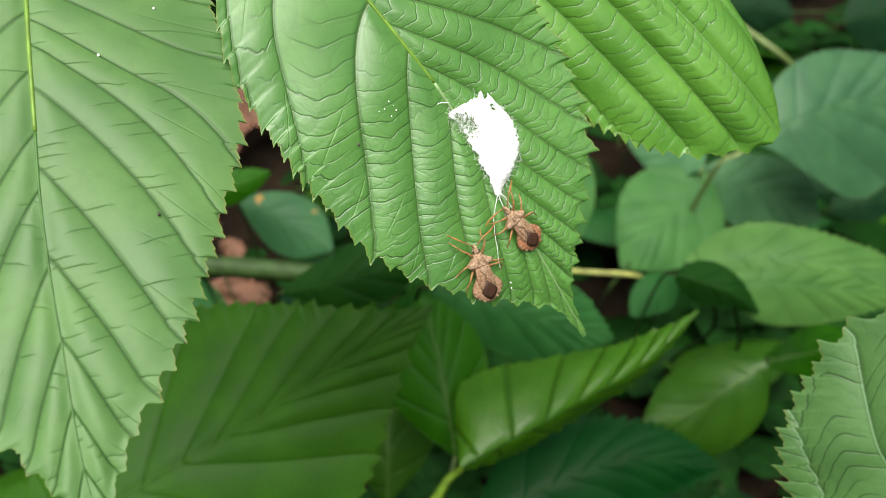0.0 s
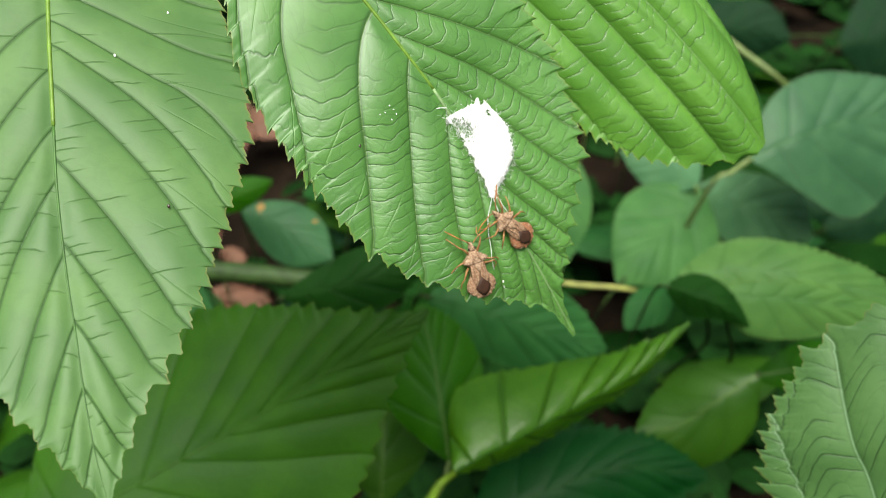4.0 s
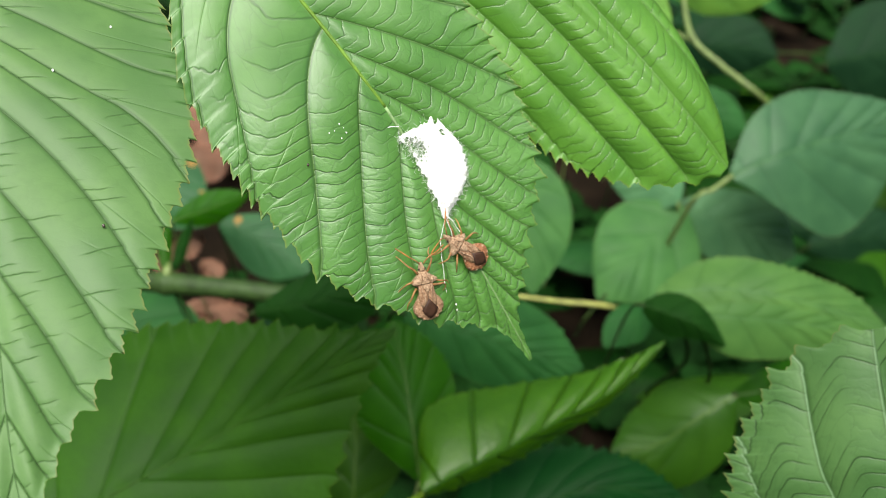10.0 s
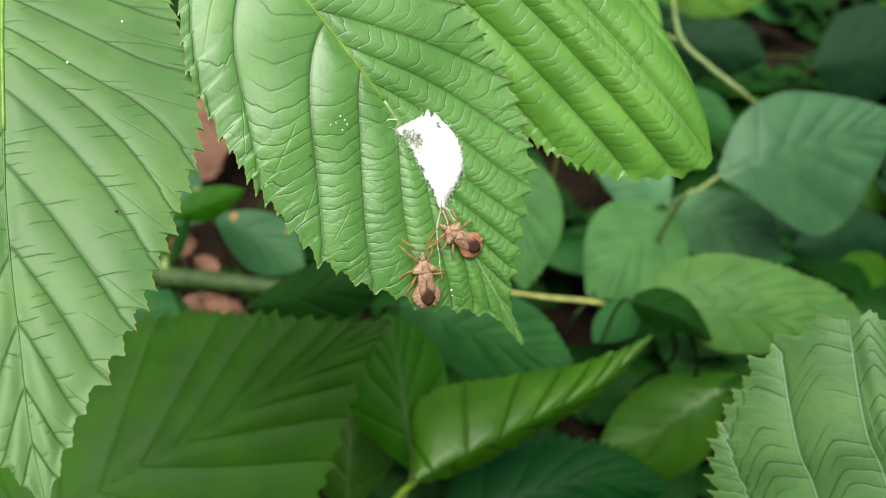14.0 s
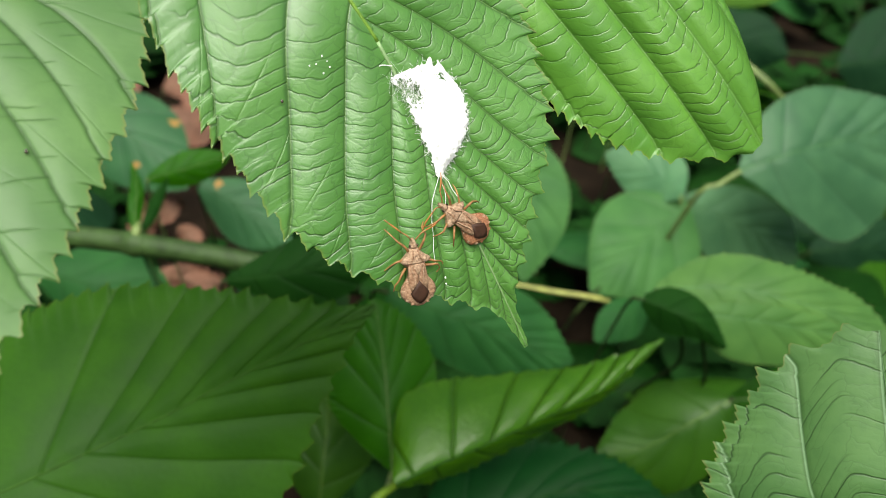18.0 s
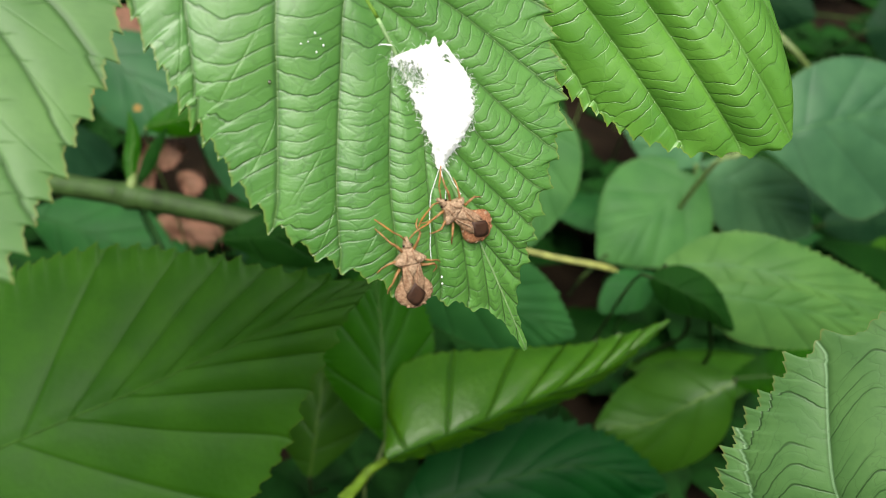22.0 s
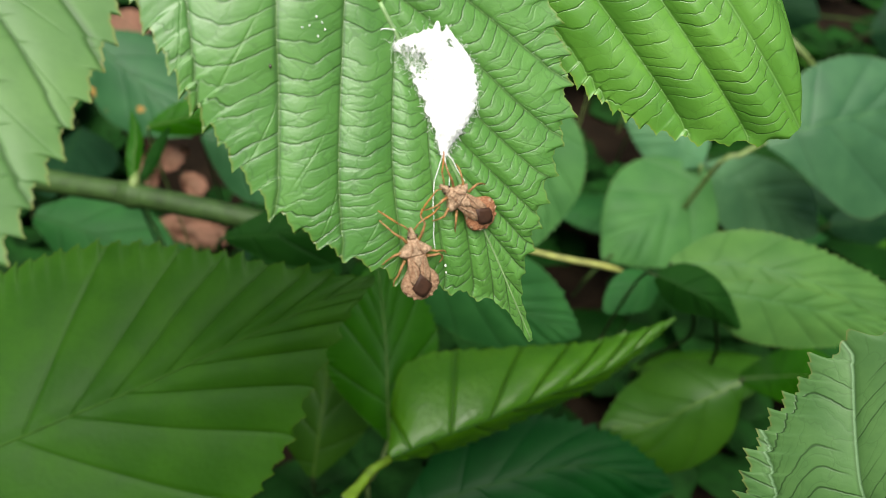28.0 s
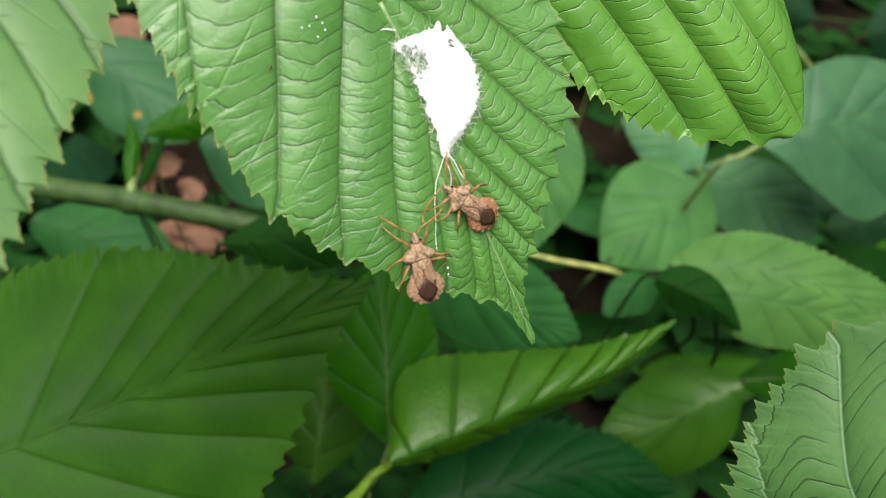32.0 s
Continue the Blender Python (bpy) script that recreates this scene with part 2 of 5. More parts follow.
MAT = {
    "near": leaf_material("quilted_leaf", (0.088, 0.256, 0.044), (0.13, 0.27, 0.05), 0.42, 0.2, 0.00017, rungs=4.0, wander=0.75, crisp=1.0, gloss=0.88, calm=0.6, rib=0.5, crease_shade=0.95, chevron=1.4, forks=0.9, sink=0.42, flank_shade=0.95, coat=0.05),
    "soft": leaf_material("soft_leaf", (0.098, 0.226, 0.060), (0.045, 0.125, 0.022), 0.48, 0.22, 0.00016, rungs=5.2, crisp=0.3, calm=0.9, reach=-0.3, chevron=0.4, wander=0.5, rib=0.75, crease_shade=0.5, gloss=0.45, forks=0.7, sink=0.6, flank_shade=0.7),
    "pleat": leaf_material("pleated_leaf", (0.118, 0.325, 0.040), (0.16, 0.34, 0.07), 0.37, 0.25, 0.00014, rungs=3.8, crisp=0.6, chevron=1.6, gloss=0.85, crease_shade=0.8, rib=0.8, forks=0.5, reach=0.75),
    "grey": leaf_material("greyish_leaf", (0.074, 0.182, 0.050), (0.17, 0.30, 0.14), 0.5, 0.2, 0.00020, rungs=3.0, crisp=0.6, wander=0.35, reach=0.5, chevron=4.0, rib=0.9, gloss=0.42, crease_shade=0.85, sink=0.5),
    # the shade of the raspberry leaf above is put into this lowered base
    "shade": leaf_material("shaded_leaf", (0.025, 0.100, 0.003), (0.020, 0.060, 0.006), 0.55, 0.2, 0.0003, crisp=0.0, gloss=0.2, rib=0.3, flank_shade=0.08),
    "lush": leaf_material("lush_leaf", (0.018, 0.104, 0.001), (0.016, 0.07, 0.002), 0.45, 0.28, 0.0003, crisp=0.0, gloss=0.14, flank_shade=0.3),
    "olive": leaf_material("olive_leaf", (0.028, 0.100, 0.005), (0.04, 0.11, 0.01), 0.42, 0.25, 0.0003, crisp=0.0, gloss=0.3, flank_shade=0.2),
    "fresh": leaf_material("fresh_leaf", (0.066, 0.175, 0.038), (0.07, 0.18, 0.045), 0.55, 0.22, 0.0003, crisp=0.0, gloss=0.2, flank_shade=0.25),
    # base dropped towards black to hold the shade low among the plants
    "deep": leaf_material("deep_shade_leaf", (0.007, 0.044, 0.004), (0.012, 0.055, 0.008), 0.6, 0.2, 0.0004, crisp=0.0, gloss=0.1, flank_shade=0.2),
    "blue": leaf_material("bluish_leaf", (0.042, 0.130, 0.054), (0.06, 0.16, 0.075), 0.5, 0.15, 0.0003, crisp=0.0, gloss=0.35, flank_shade=0.3),
    # pale bluish green, raised a little to offset the shade that falls here
    "pale": leaf_material("pale_bluish_leaf", (0.085, 0.225, 0.100), (0.085, 0.21, 0.10), 0.5, 0.2, 0.0003, crisp=0.0, gloss=0.3, flank_shade=0.2),
    "mid": leaf_material("mid_leaf", (0.056, 0.175, 0.046), (0.075, 0.20, 0.06), 0.55, 0.22, 0.0003, crisp=0.0, gloss=0.2, flank_shade=0.2),
    "light": leaf_material("light_leaf", (0.14, 0.34, 0.05), (0.2, 0.42, 0.1), 0.5, 0.3, 0.0004, crisp=0.0, gloss=0.3, flank_shade=0.2),
    "spotted": leaf_material("spotted_leaf", (0.030, 0.115, 0.040), (0.03, 0.11, 0.04), 0.55, 0.15, 0.0004, crisp=0.0, gloss=0.3, spot=(0.36, 0.20, 0.05), flank_shade=0.2),
    "sheen": leaf_material("glossy_leaf", (0.044, 0.150, 0.002), (0.04, 0.125, 0.008), 0.34, 0.16, 0.0008, crisp=0.0, gloss=0.5, rib=0.6, flank_shade=0.45),
    # three more greens with the undergrowth shade lowered into their base
    "dim": leaf_material("dim_shade_leaf", (0.020, 0.102, 0.022), (0.022, 0.08, 0.018), 0.55, 0.15, 0.0003, crisp=0.0, gloss=0.15, flank_shade=0.25),
    "dusk": leaf_material("dusky_leaf", (0.008, 0.036, 0.013), (0.012, 0.045, 0.02), 0.6, 0.1, 0.0004, crisp=0.0, gloss=0.1, flank_shade=0.2),
    "teal": leaf_material("shaded_teal_leaf", (0.002, 0.040, 0.005), (0.005, 0.05, 0.010), 0.5, 0.1, 0.0003, crisp=0.0, gloss=0.12, flank_shade=0.3),
    "dry": leaf_material("dead_leaf", (0.19, 0.105, 0.07), (0.16, 0.085, 0.055), 0.75, 0.1, 0.0003, crisp=0.0, gloss=0.2),
}
RIB = plain("pale_midrib", (0.15, 0.28, 0.028), 0.45, 300.0, 0.2, 0.0001)
DARK_RIB = plain("green_midrib", (0.022, 0.070, 0.012), 0.85, 300.0, 0.2, 0.0001, gloss=0.1)
SOFT_RIB = plain("soft_green_midrib", (0.07, 0.18, 0.055), 0.6, 300.0, 0.2, 0.0001)
WHITE_RIB = plain("whitish_midrib", (0.23, 0.36, 0.15), 0.5, 300.0, 0.2, 0.0001)
LEAF_RIB = plain("leaf_green_midrib", (0.055, 0.145, 0.024), 0.5, 300.0, 0.2, 0.0001)
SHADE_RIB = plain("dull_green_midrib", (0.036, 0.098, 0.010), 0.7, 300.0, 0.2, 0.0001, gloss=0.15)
GREY_RIB = plain("grey_green_midrib", (0.07, 0.17, 0.05), 0.5, 300.0, 0.2, 0.0001)
LIME = plain("yellow_green_stalk", (0.12, 0.21, 0.012), 0.4, 150.0, 0.3, 0.0002)
STALK = plain("green_stalk", (0.15, 0.21, 0.06), 0.5, 150.0, 0.3, 0.0002)
YELLOW = plain("yellow_twig", (0.42, 0.44, 0.12), 0.5, 150.0, 0.3, 0.0002)
WOOD = plain("green_brown_stem", (0.026, 0.050, 0.009), 0.85, 90.0, 0.4, 0.0004, gloss=0.25)
STEM = plain("green_stem", (0.034, 0.070, 0.015), 0.6, 90.0, 0.4, 0.0003, gloss=0.35)
SOIL = plain("brown_soil", (0.014, 0.009, 0.005), 0.95, 25.0, 0.45, 0.004, gloss=0.1)
UNDER = plain("dark_stalk", (0.03, 0.05, 0.015), 0.6, 150.0, 0.3, 0.0002, gloss=0.15)
def silk_material():
    m = plain("white_silk", (0.93, 0.93, 0.92), 0.7, 900.0, 0.02, 0.00004)
    nt = m.node_tree
    under = node(nt, "BsdfTranslucent", {"Color": (0.92, 0.93, 0.92, 1.0)})[0]
    body = nt.nodes["Principled BSDF"].outputs[0]
    nt.links.new(node(nt, "MixShader", {0: 0.1, 1: body, 2: under})[0], nt.nodes["Material Output"].inputs[0])
    return m


SILK = silk_material()
TAN = plain("tan_shell", (0.36, 0.175, 0.085), 0.55, 1900.0, 0.35, 0.00022, second=(0.50, 0.31, 0.19))
PALE = plain("pale_tan_shield", (0.43, 0.26, 0.15), 0.55, 1900.0, 0.3, 0.00022, second=(0.60, 0.41, 0.27))
RUST = plain("rusty_shell", (0.33, 0.12, 0.05), 0.5, 2600.0, 0.35, 0.00012, second=(0.48, 0.22, 0.11))
MEMBRANE = plain("dark_brown_membrane", (0.045, 0.016, 0.006), 0.7, 700.0, 0.3, 0.00005)
ORANGE = plain("orange_limb", (0.36, 0.14, 0.03), 0.5, 900.0, 0.3, 0.00005)
LIMB = plain("brown_limb", (0.33, 0.16, 0.055), 0.55, 900.0, 0.35, 0.00005)
EYE = plain("dark_eye", (0.03, 0.015, 0.01), 0.25, 900.0, 0.1, 0.00002)

# ---- geometry ----
def part(name, mesh, material, parent, label=""):
    ob = new(name, mesh)
    if isinstance(material, bpy.types.Material):
        mesh.materials.append(material)
    ob.parent = parent
    if label:
        ob["label"] = label
    return ob


def mesh_of(name, verts, faces, smooth=True):
    me = bpy.data.meshes.new(name)
    me.from_pydata([tuple(v) for v in verts], [], [tuple(f) for f in faces])
    me.polygons.foreach_set("use_smooth", [smooth] * len(me.polygons))
    me.update()
    return me


def glide(pts, n):
    """n points at even steps along a smooth curve through pts."""
    p = np.array(pts, float)
    q = np.vstack([2 * p[0] - p[1], p, 2 * p[-1] - p[-2]])
    out = []
    for i in range(1, len(q) - 2):
        for s in np.linspace(0, 1, 40, endpoint=False):
            a, b, c, d = q[i - 1:i + 3]
            out.append(0.5 * (2 * b + (c - a) * s + (2 * a - 5 * b + 4 * c - d) * s * s + (3 * b - a - 3 * c + d) * s ** 3))
    out = np.array(out + [p[-1]])
    run = np.r_[0, np.cumsum(np.linalg.norm(np.diff(out, axis=0), axis=1))]
    at = np.linspace(0, run[-1], n)
    return np.stack([np.interp(at, run, out[:, k]) for k in range(3)], 1), run[-1]


def unit(v):
    return v / np.maximum(np.linalg.norm(v, axis=-1, keepdims=True), 1e-12)


def tube(name, pts, radii, sides=8, n=24):
    """A round stalk along pts whose radius glides through radii."""
    c, _ = glide(pts, n)
    r = np.interp(np.linspace(0, 1, n), np.linspace(0, 1, len(radii)), radii)
    t = unit(np.gradient(c, axis=0))
    ref = np.array((0.3, 0.2, 1.0)) if abs(t[0][2]) < 0.8 else np.array((1.0, 0.1, 0.0))
    s = unit(np.cross(t, ref))
    w = np.cross(t, s)
    ang = np.linspace(0, 2 * np.pi, sides, endpoint=False)
    v = (c[:, None] + r[:, None, None] * (np.cos(ang)[None, :, None] * s[:, None] + np.sin(ang)[None, :, None] * w[:, None])).reshape(-1, 3)
    f = [(i * sides + j, i * sides + (j + 1) % sides, (i + 1) * sides + (j + 1) % sides, (i + 1) * sides + j) for i in range(n - 1) for j in range(sides)]
    f += [tuple(range(sides))[::-1], tuple(range((n - 1) * sides, n * sides))]
    return mesh_of(name, v, f)


def smooth_steps(values, at):
    st = np.linspace(0, 1, len(values))
    v = np.array(values, float)
    m = np.gradient(v, st)
    i = np.clip(np.searchsorted(st, at, side="right") - 1, 0, len(v) - 2)
    h = st[1] - st[0]
    s = (at - st[i]) / h
    return (2 * s ** 3 - 3 * s ** 2 + 1) * v[i] + (s ** 3 - 2 * s ** 2 + s) * h * m[i] + (-2 * s ** 3 + 3 * s ** 2) * v[i + 1] + (s ** 3 - s ** 2) * h * m[i + 1]


def blade_mesh(s, seed):
    """A leaf blade: two halves that bend away from the midrib, pleated along the side veins, with a toothed edge."""
    rng = np.random.default_rng(seed)
    rows, cols = s["rows"], s["cols"]
    c, length = glide(s["mid"], rows)
    u = np.linspace(0, 1, rows)
    tan = unit(np.gradient(c, axis=0))
    k = rows // 6
    padded = np.concatenate([np.repeat(tan[:1], k, 0), tan, np.repeat(tan[-1:], k, 0)])
    run = np.concatenate([np.zeros((1, 3)), np.cumsum(padded, axis=0)])
    tan = unit(run[2 * k + 1:] - run[:-2 * k - 1])
    face = np.array(s["face"])
    nor = unit(face - (tan @ face)[:, None] * tan)
    left = np.cross(nor, tan)
    step = 1 - (1 - np.linspace(0, 1, cols + 1)) ** 1.35
    size = rng.uniform(0.55, 1.25, 400)
    sides = []
    for sign, key, k in ((1, "a", 0), (-1, "b", 1)):
        w = np.maximum(smooth_steps(s[key], u) * 0.001, 0.0002)
        phi = np.radians(s["tilt"][k] + s["curl"][k] * step)
        mid = (phi[1:] + phi[:-1]) / 2
        across = np.r_[0, np.cumsum(np.cos(mid) * np.diff(step))]
        away = np.r_[0, np.cumsum(np.sin(mid) * np.diff(step))]
        flat = w[:, None] * step
        f, un = flat / length, u[:, None]
        if "lines" in s:
            # side veins that run almost beside the midrib
            ease = 1.0
            rib = s["lines"][0] + s["lines"][1] * un + s["lines"][2 + k] * f
            run = (abs(s["lines"][2]) + abs(s["lines"][3])) / 2 * (un + 0.4 * f)
        else:
            # side veins that fan out, square to the midrib at the base and steep at the tip
            s0, s1, arch = s["fan"][k]
            if s["steep"]:
                q = un - (s0 + s1 * un) * f - arch * f * f * np.clip(un / 0.4, 0, 1) ** 2
            else:
                q = (un - s0 * f - arch * f * f) / (1 + s1 * f)
                for _ in range(60 if "early" in s and k == 1 else 0):
                    q = (un - (s0 + s["early"] * np.exp(-(np.maximum(q, 0) / 0.18) ** 2)) * f - arch * f * f) / (1 + s1 * f)
            at = np.array(s["at"][k]) if "at" in s else (np.arange(s["veins"]) + 0.5 - s["phase"][k]) / s["veins"]
            at = np.r_[at[0] - 0.09 * np.arange(8, 0, -1), at, at[-1] + 0.08 * np.arange(1, 8)]
            ease = np.clip((1 - s1 * f) / 0.5, 0.05, 1) if s["steep"] else 1.0
            rib = np.interp(q, at, np.arange(len(at)))
            run = 8.0 * ((1 - s["level"]) * 0.75 * (s0 * un + 0.5 * s1 * un * un + f) + s["level"] * 1.5 * un)
        inside = np.clip(flat / (length * 0.03), 0, 1) * (1 - 0.75 * step ** 6)
        pleat = s["pleat"] * length * inside * ease * (0.45 + 0.55 * np.clip((u[:, None] - 0.2) / 0.4, 0, 1)) * (np.abs(np.sin(np.pi * rib)) ** 0.7 - 0.55)
        wave = s["wave"] * length * step ** 2 * np.sin(u[:, None] * 9 + sign * 2 + seed) * inside
        lift = pleat + wave - 0.004 * length * np.exp(-(flat / (0.012 * length)) ** 2)
        phase = u * s["nt"] + 0.3 * np.sin(u * 17 + seed + k)
        f = phase % 1
        tooth = np.where(f < 0.72, (f / 0.72) ** 1.4, (1 - f) / 0.28) * size[(phase.astype(int) + 90 * k) % 400]
        f2 = (phase * 3 + 0.4) % 1
        tooth = tooth + 0.28 * np.where(f2 < 0.7, f2 / 0.7, (1 - f2) / 0.3)
        tooth *= s["tooth"] * length * np.clip(w / (0.06 * length), 0.15, 1)
        grow = tooth[:, None] * step ** 9
        sides.append((sign, across, away, w, flat, rib, run, lift, grow))
    verts, uv1, uv2 = [], [], []
    order = [(1, j) for j in range(cols, 0, -1)] + [(0, 0)] + [(-1, j) for j in range(1, cols + 1)]
    for which, j in order:
        sign, across, away, w, flat, rib, run, lift, grow = sides[0] if which >= 0 else sides[1]
        out = (w * across[j] + grow[:, j])[:, None] * left * sign
        p = c + out + nor * (lift[:, j] - w * away[j])[:, None] + tan * (0.9 * grow[:, j])[:, None]
        verts.append(p)
        uv1.append(np.stack([rib[:, j], run[:, j] + (40 if sign < 0 else 0)], 1))
        uv2.append(np.stack([u, np.full(rows, step[j])], 1))
    v, a, b = np.array(verts), np.array(uv1), np.array(uv2)
    n = len(order)
    ids = np.arange(n * rows).reshape(n, rows)
    faces = np.stack([ids[:-1, :-1], ids[:-1, 1:], ids[1:, 1:], ids[1:, :-1]], -1).reshape(-1, 4)[:, ::-1]
    me = bpy.data.meshes.new("blade")
    me.from_pydata(v.reshape(-1, 3).tolist(), [], faces.tolist())
    me.polygons.foreach_set("use_smooth", [True] * len(me.polygons))
    loops = np.empty(len(me.loops), int)
    me.loops.foreach_get("vertex_index", loops)
    for name, co in (("net", a.reshape(-1, 2)), ("blade", b.reshape(-1, 2))):
        # the side veins of the two halves meet the midrib at their own heights
        layer = me.uv_layers.new(name=name)
        data = co[loops].copy()
        if name == "net":
            face_side = np.repeat(np.arange(len(me.polygons)) // (rows - 1) >= cols, 4)
            middle = (loops // rows) == cols
            fix = middle & face_side
            data[fix] = np.stack([sides[1][5][:, 0], sides[1][6][:, 0] + 40], 1)[loops[fix] % rows]
        layer.data.foreach_set("uv", data.astype(np.float32).ravel())
    me.update()
    return me, c, nor, length


def add_leaf(s, parent, seed, ribbed=True):
    me, c, nor, length = blade_mesh(s, seed)
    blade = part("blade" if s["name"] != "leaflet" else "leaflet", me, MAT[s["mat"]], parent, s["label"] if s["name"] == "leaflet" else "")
    if ribbed and s["mat"] != "pleat":
        keep = np.linspace(0, len(c) - 1, 14).astype(int)
        r = (0.0045 if s["mat"] in ("near", "soft", "pleat", "grey") else 0.0032) * length * np.array([1.0, 0.8, 0.65, 0.5, 0.35, 0.15])
        pts = c[keep] - nor[keep] * (0.0034 * length + np.interp(np.linspace(0, 1, 14), np.linspace(0, 1, 6), r)[:, None] * 0.35)
        look_of = dict(grey=GREY_RIB, lush=STALK, near=RIB, soft=RIB, pleat=RIB, olive=LIME, mid=SOFT_RIB, fresh=SOFT_RIB, pale=SOFT_RIB, blue=SOFT_RIB, light=SOFT_RIB, shade=SHADE_RIB).get(s["mat"], DARK_RIB)
        if s["mat"] in ("near", "soft"):
            # yellowish at the base, whitish or green beyond the middle
            outer, words = (WHITE_RIB, "whitish outer midrib") if s["mat"] == "near" else (LEAF_RIB, "thin green outer midrib")
            part("midrib", tube("midrib", pts[:7], r[:3], 8, 40), RIB, blade, "yellowish green midrib")
            part("midrib", tube("midrib", pts[6:], r[2:] * (1.0 if s["mat"] == "near" else 0.75), 8, 40), outer, blade, words)
        else:
            part("midrib", tube("midrib", pts, r, 8, 60), look_of, blade, "paler green midrib")
    return blade, c, nor, length


# leaf table
TRIPLE = [
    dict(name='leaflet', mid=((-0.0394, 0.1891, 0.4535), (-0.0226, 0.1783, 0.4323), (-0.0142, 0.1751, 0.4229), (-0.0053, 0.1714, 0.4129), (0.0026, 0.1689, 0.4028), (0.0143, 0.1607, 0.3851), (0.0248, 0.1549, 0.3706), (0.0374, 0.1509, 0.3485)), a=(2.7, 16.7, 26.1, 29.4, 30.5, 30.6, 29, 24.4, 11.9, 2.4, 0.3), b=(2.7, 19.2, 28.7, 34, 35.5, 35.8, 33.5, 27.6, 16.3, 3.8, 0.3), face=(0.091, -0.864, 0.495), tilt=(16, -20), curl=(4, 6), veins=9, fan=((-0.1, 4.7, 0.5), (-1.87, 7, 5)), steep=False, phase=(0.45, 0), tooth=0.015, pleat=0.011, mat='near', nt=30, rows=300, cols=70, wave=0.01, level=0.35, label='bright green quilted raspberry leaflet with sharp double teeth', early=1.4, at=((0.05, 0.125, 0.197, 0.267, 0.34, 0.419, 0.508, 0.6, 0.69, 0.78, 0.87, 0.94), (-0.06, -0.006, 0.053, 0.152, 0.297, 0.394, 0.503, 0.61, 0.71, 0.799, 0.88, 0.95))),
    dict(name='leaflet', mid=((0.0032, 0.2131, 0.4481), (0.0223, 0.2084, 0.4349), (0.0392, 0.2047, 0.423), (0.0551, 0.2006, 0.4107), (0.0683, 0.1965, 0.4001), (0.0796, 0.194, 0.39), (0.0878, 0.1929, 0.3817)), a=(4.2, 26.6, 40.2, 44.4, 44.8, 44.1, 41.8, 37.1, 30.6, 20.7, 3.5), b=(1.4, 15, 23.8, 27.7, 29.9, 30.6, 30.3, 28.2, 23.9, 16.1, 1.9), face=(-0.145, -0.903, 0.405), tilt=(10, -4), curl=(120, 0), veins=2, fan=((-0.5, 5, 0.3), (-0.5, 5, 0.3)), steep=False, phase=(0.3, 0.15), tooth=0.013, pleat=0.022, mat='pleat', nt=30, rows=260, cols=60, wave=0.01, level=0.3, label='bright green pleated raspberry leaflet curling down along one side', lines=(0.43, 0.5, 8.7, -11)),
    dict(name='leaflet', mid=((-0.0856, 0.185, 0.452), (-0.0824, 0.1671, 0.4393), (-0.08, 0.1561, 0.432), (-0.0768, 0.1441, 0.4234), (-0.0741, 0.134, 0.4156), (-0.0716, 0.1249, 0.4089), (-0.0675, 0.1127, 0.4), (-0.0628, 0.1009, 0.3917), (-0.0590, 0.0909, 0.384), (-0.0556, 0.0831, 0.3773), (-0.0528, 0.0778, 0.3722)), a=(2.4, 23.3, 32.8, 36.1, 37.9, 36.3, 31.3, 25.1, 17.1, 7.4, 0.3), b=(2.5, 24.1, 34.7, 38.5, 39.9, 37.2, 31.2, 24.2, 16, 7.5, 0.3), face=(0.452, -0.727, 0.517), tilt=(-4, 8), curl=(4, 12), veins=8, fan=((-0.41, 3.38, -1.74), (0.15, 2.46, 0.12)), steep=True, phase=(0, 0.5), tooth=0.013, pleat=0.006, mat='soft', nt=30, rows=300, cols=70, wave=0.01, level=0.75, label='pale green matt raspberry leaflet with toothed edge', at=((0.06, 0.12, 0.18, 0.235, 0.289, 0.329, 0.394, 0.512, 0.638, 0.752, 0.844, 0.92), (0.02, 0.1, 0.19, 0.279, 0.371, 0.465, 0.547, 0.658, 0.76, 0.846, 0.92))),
]
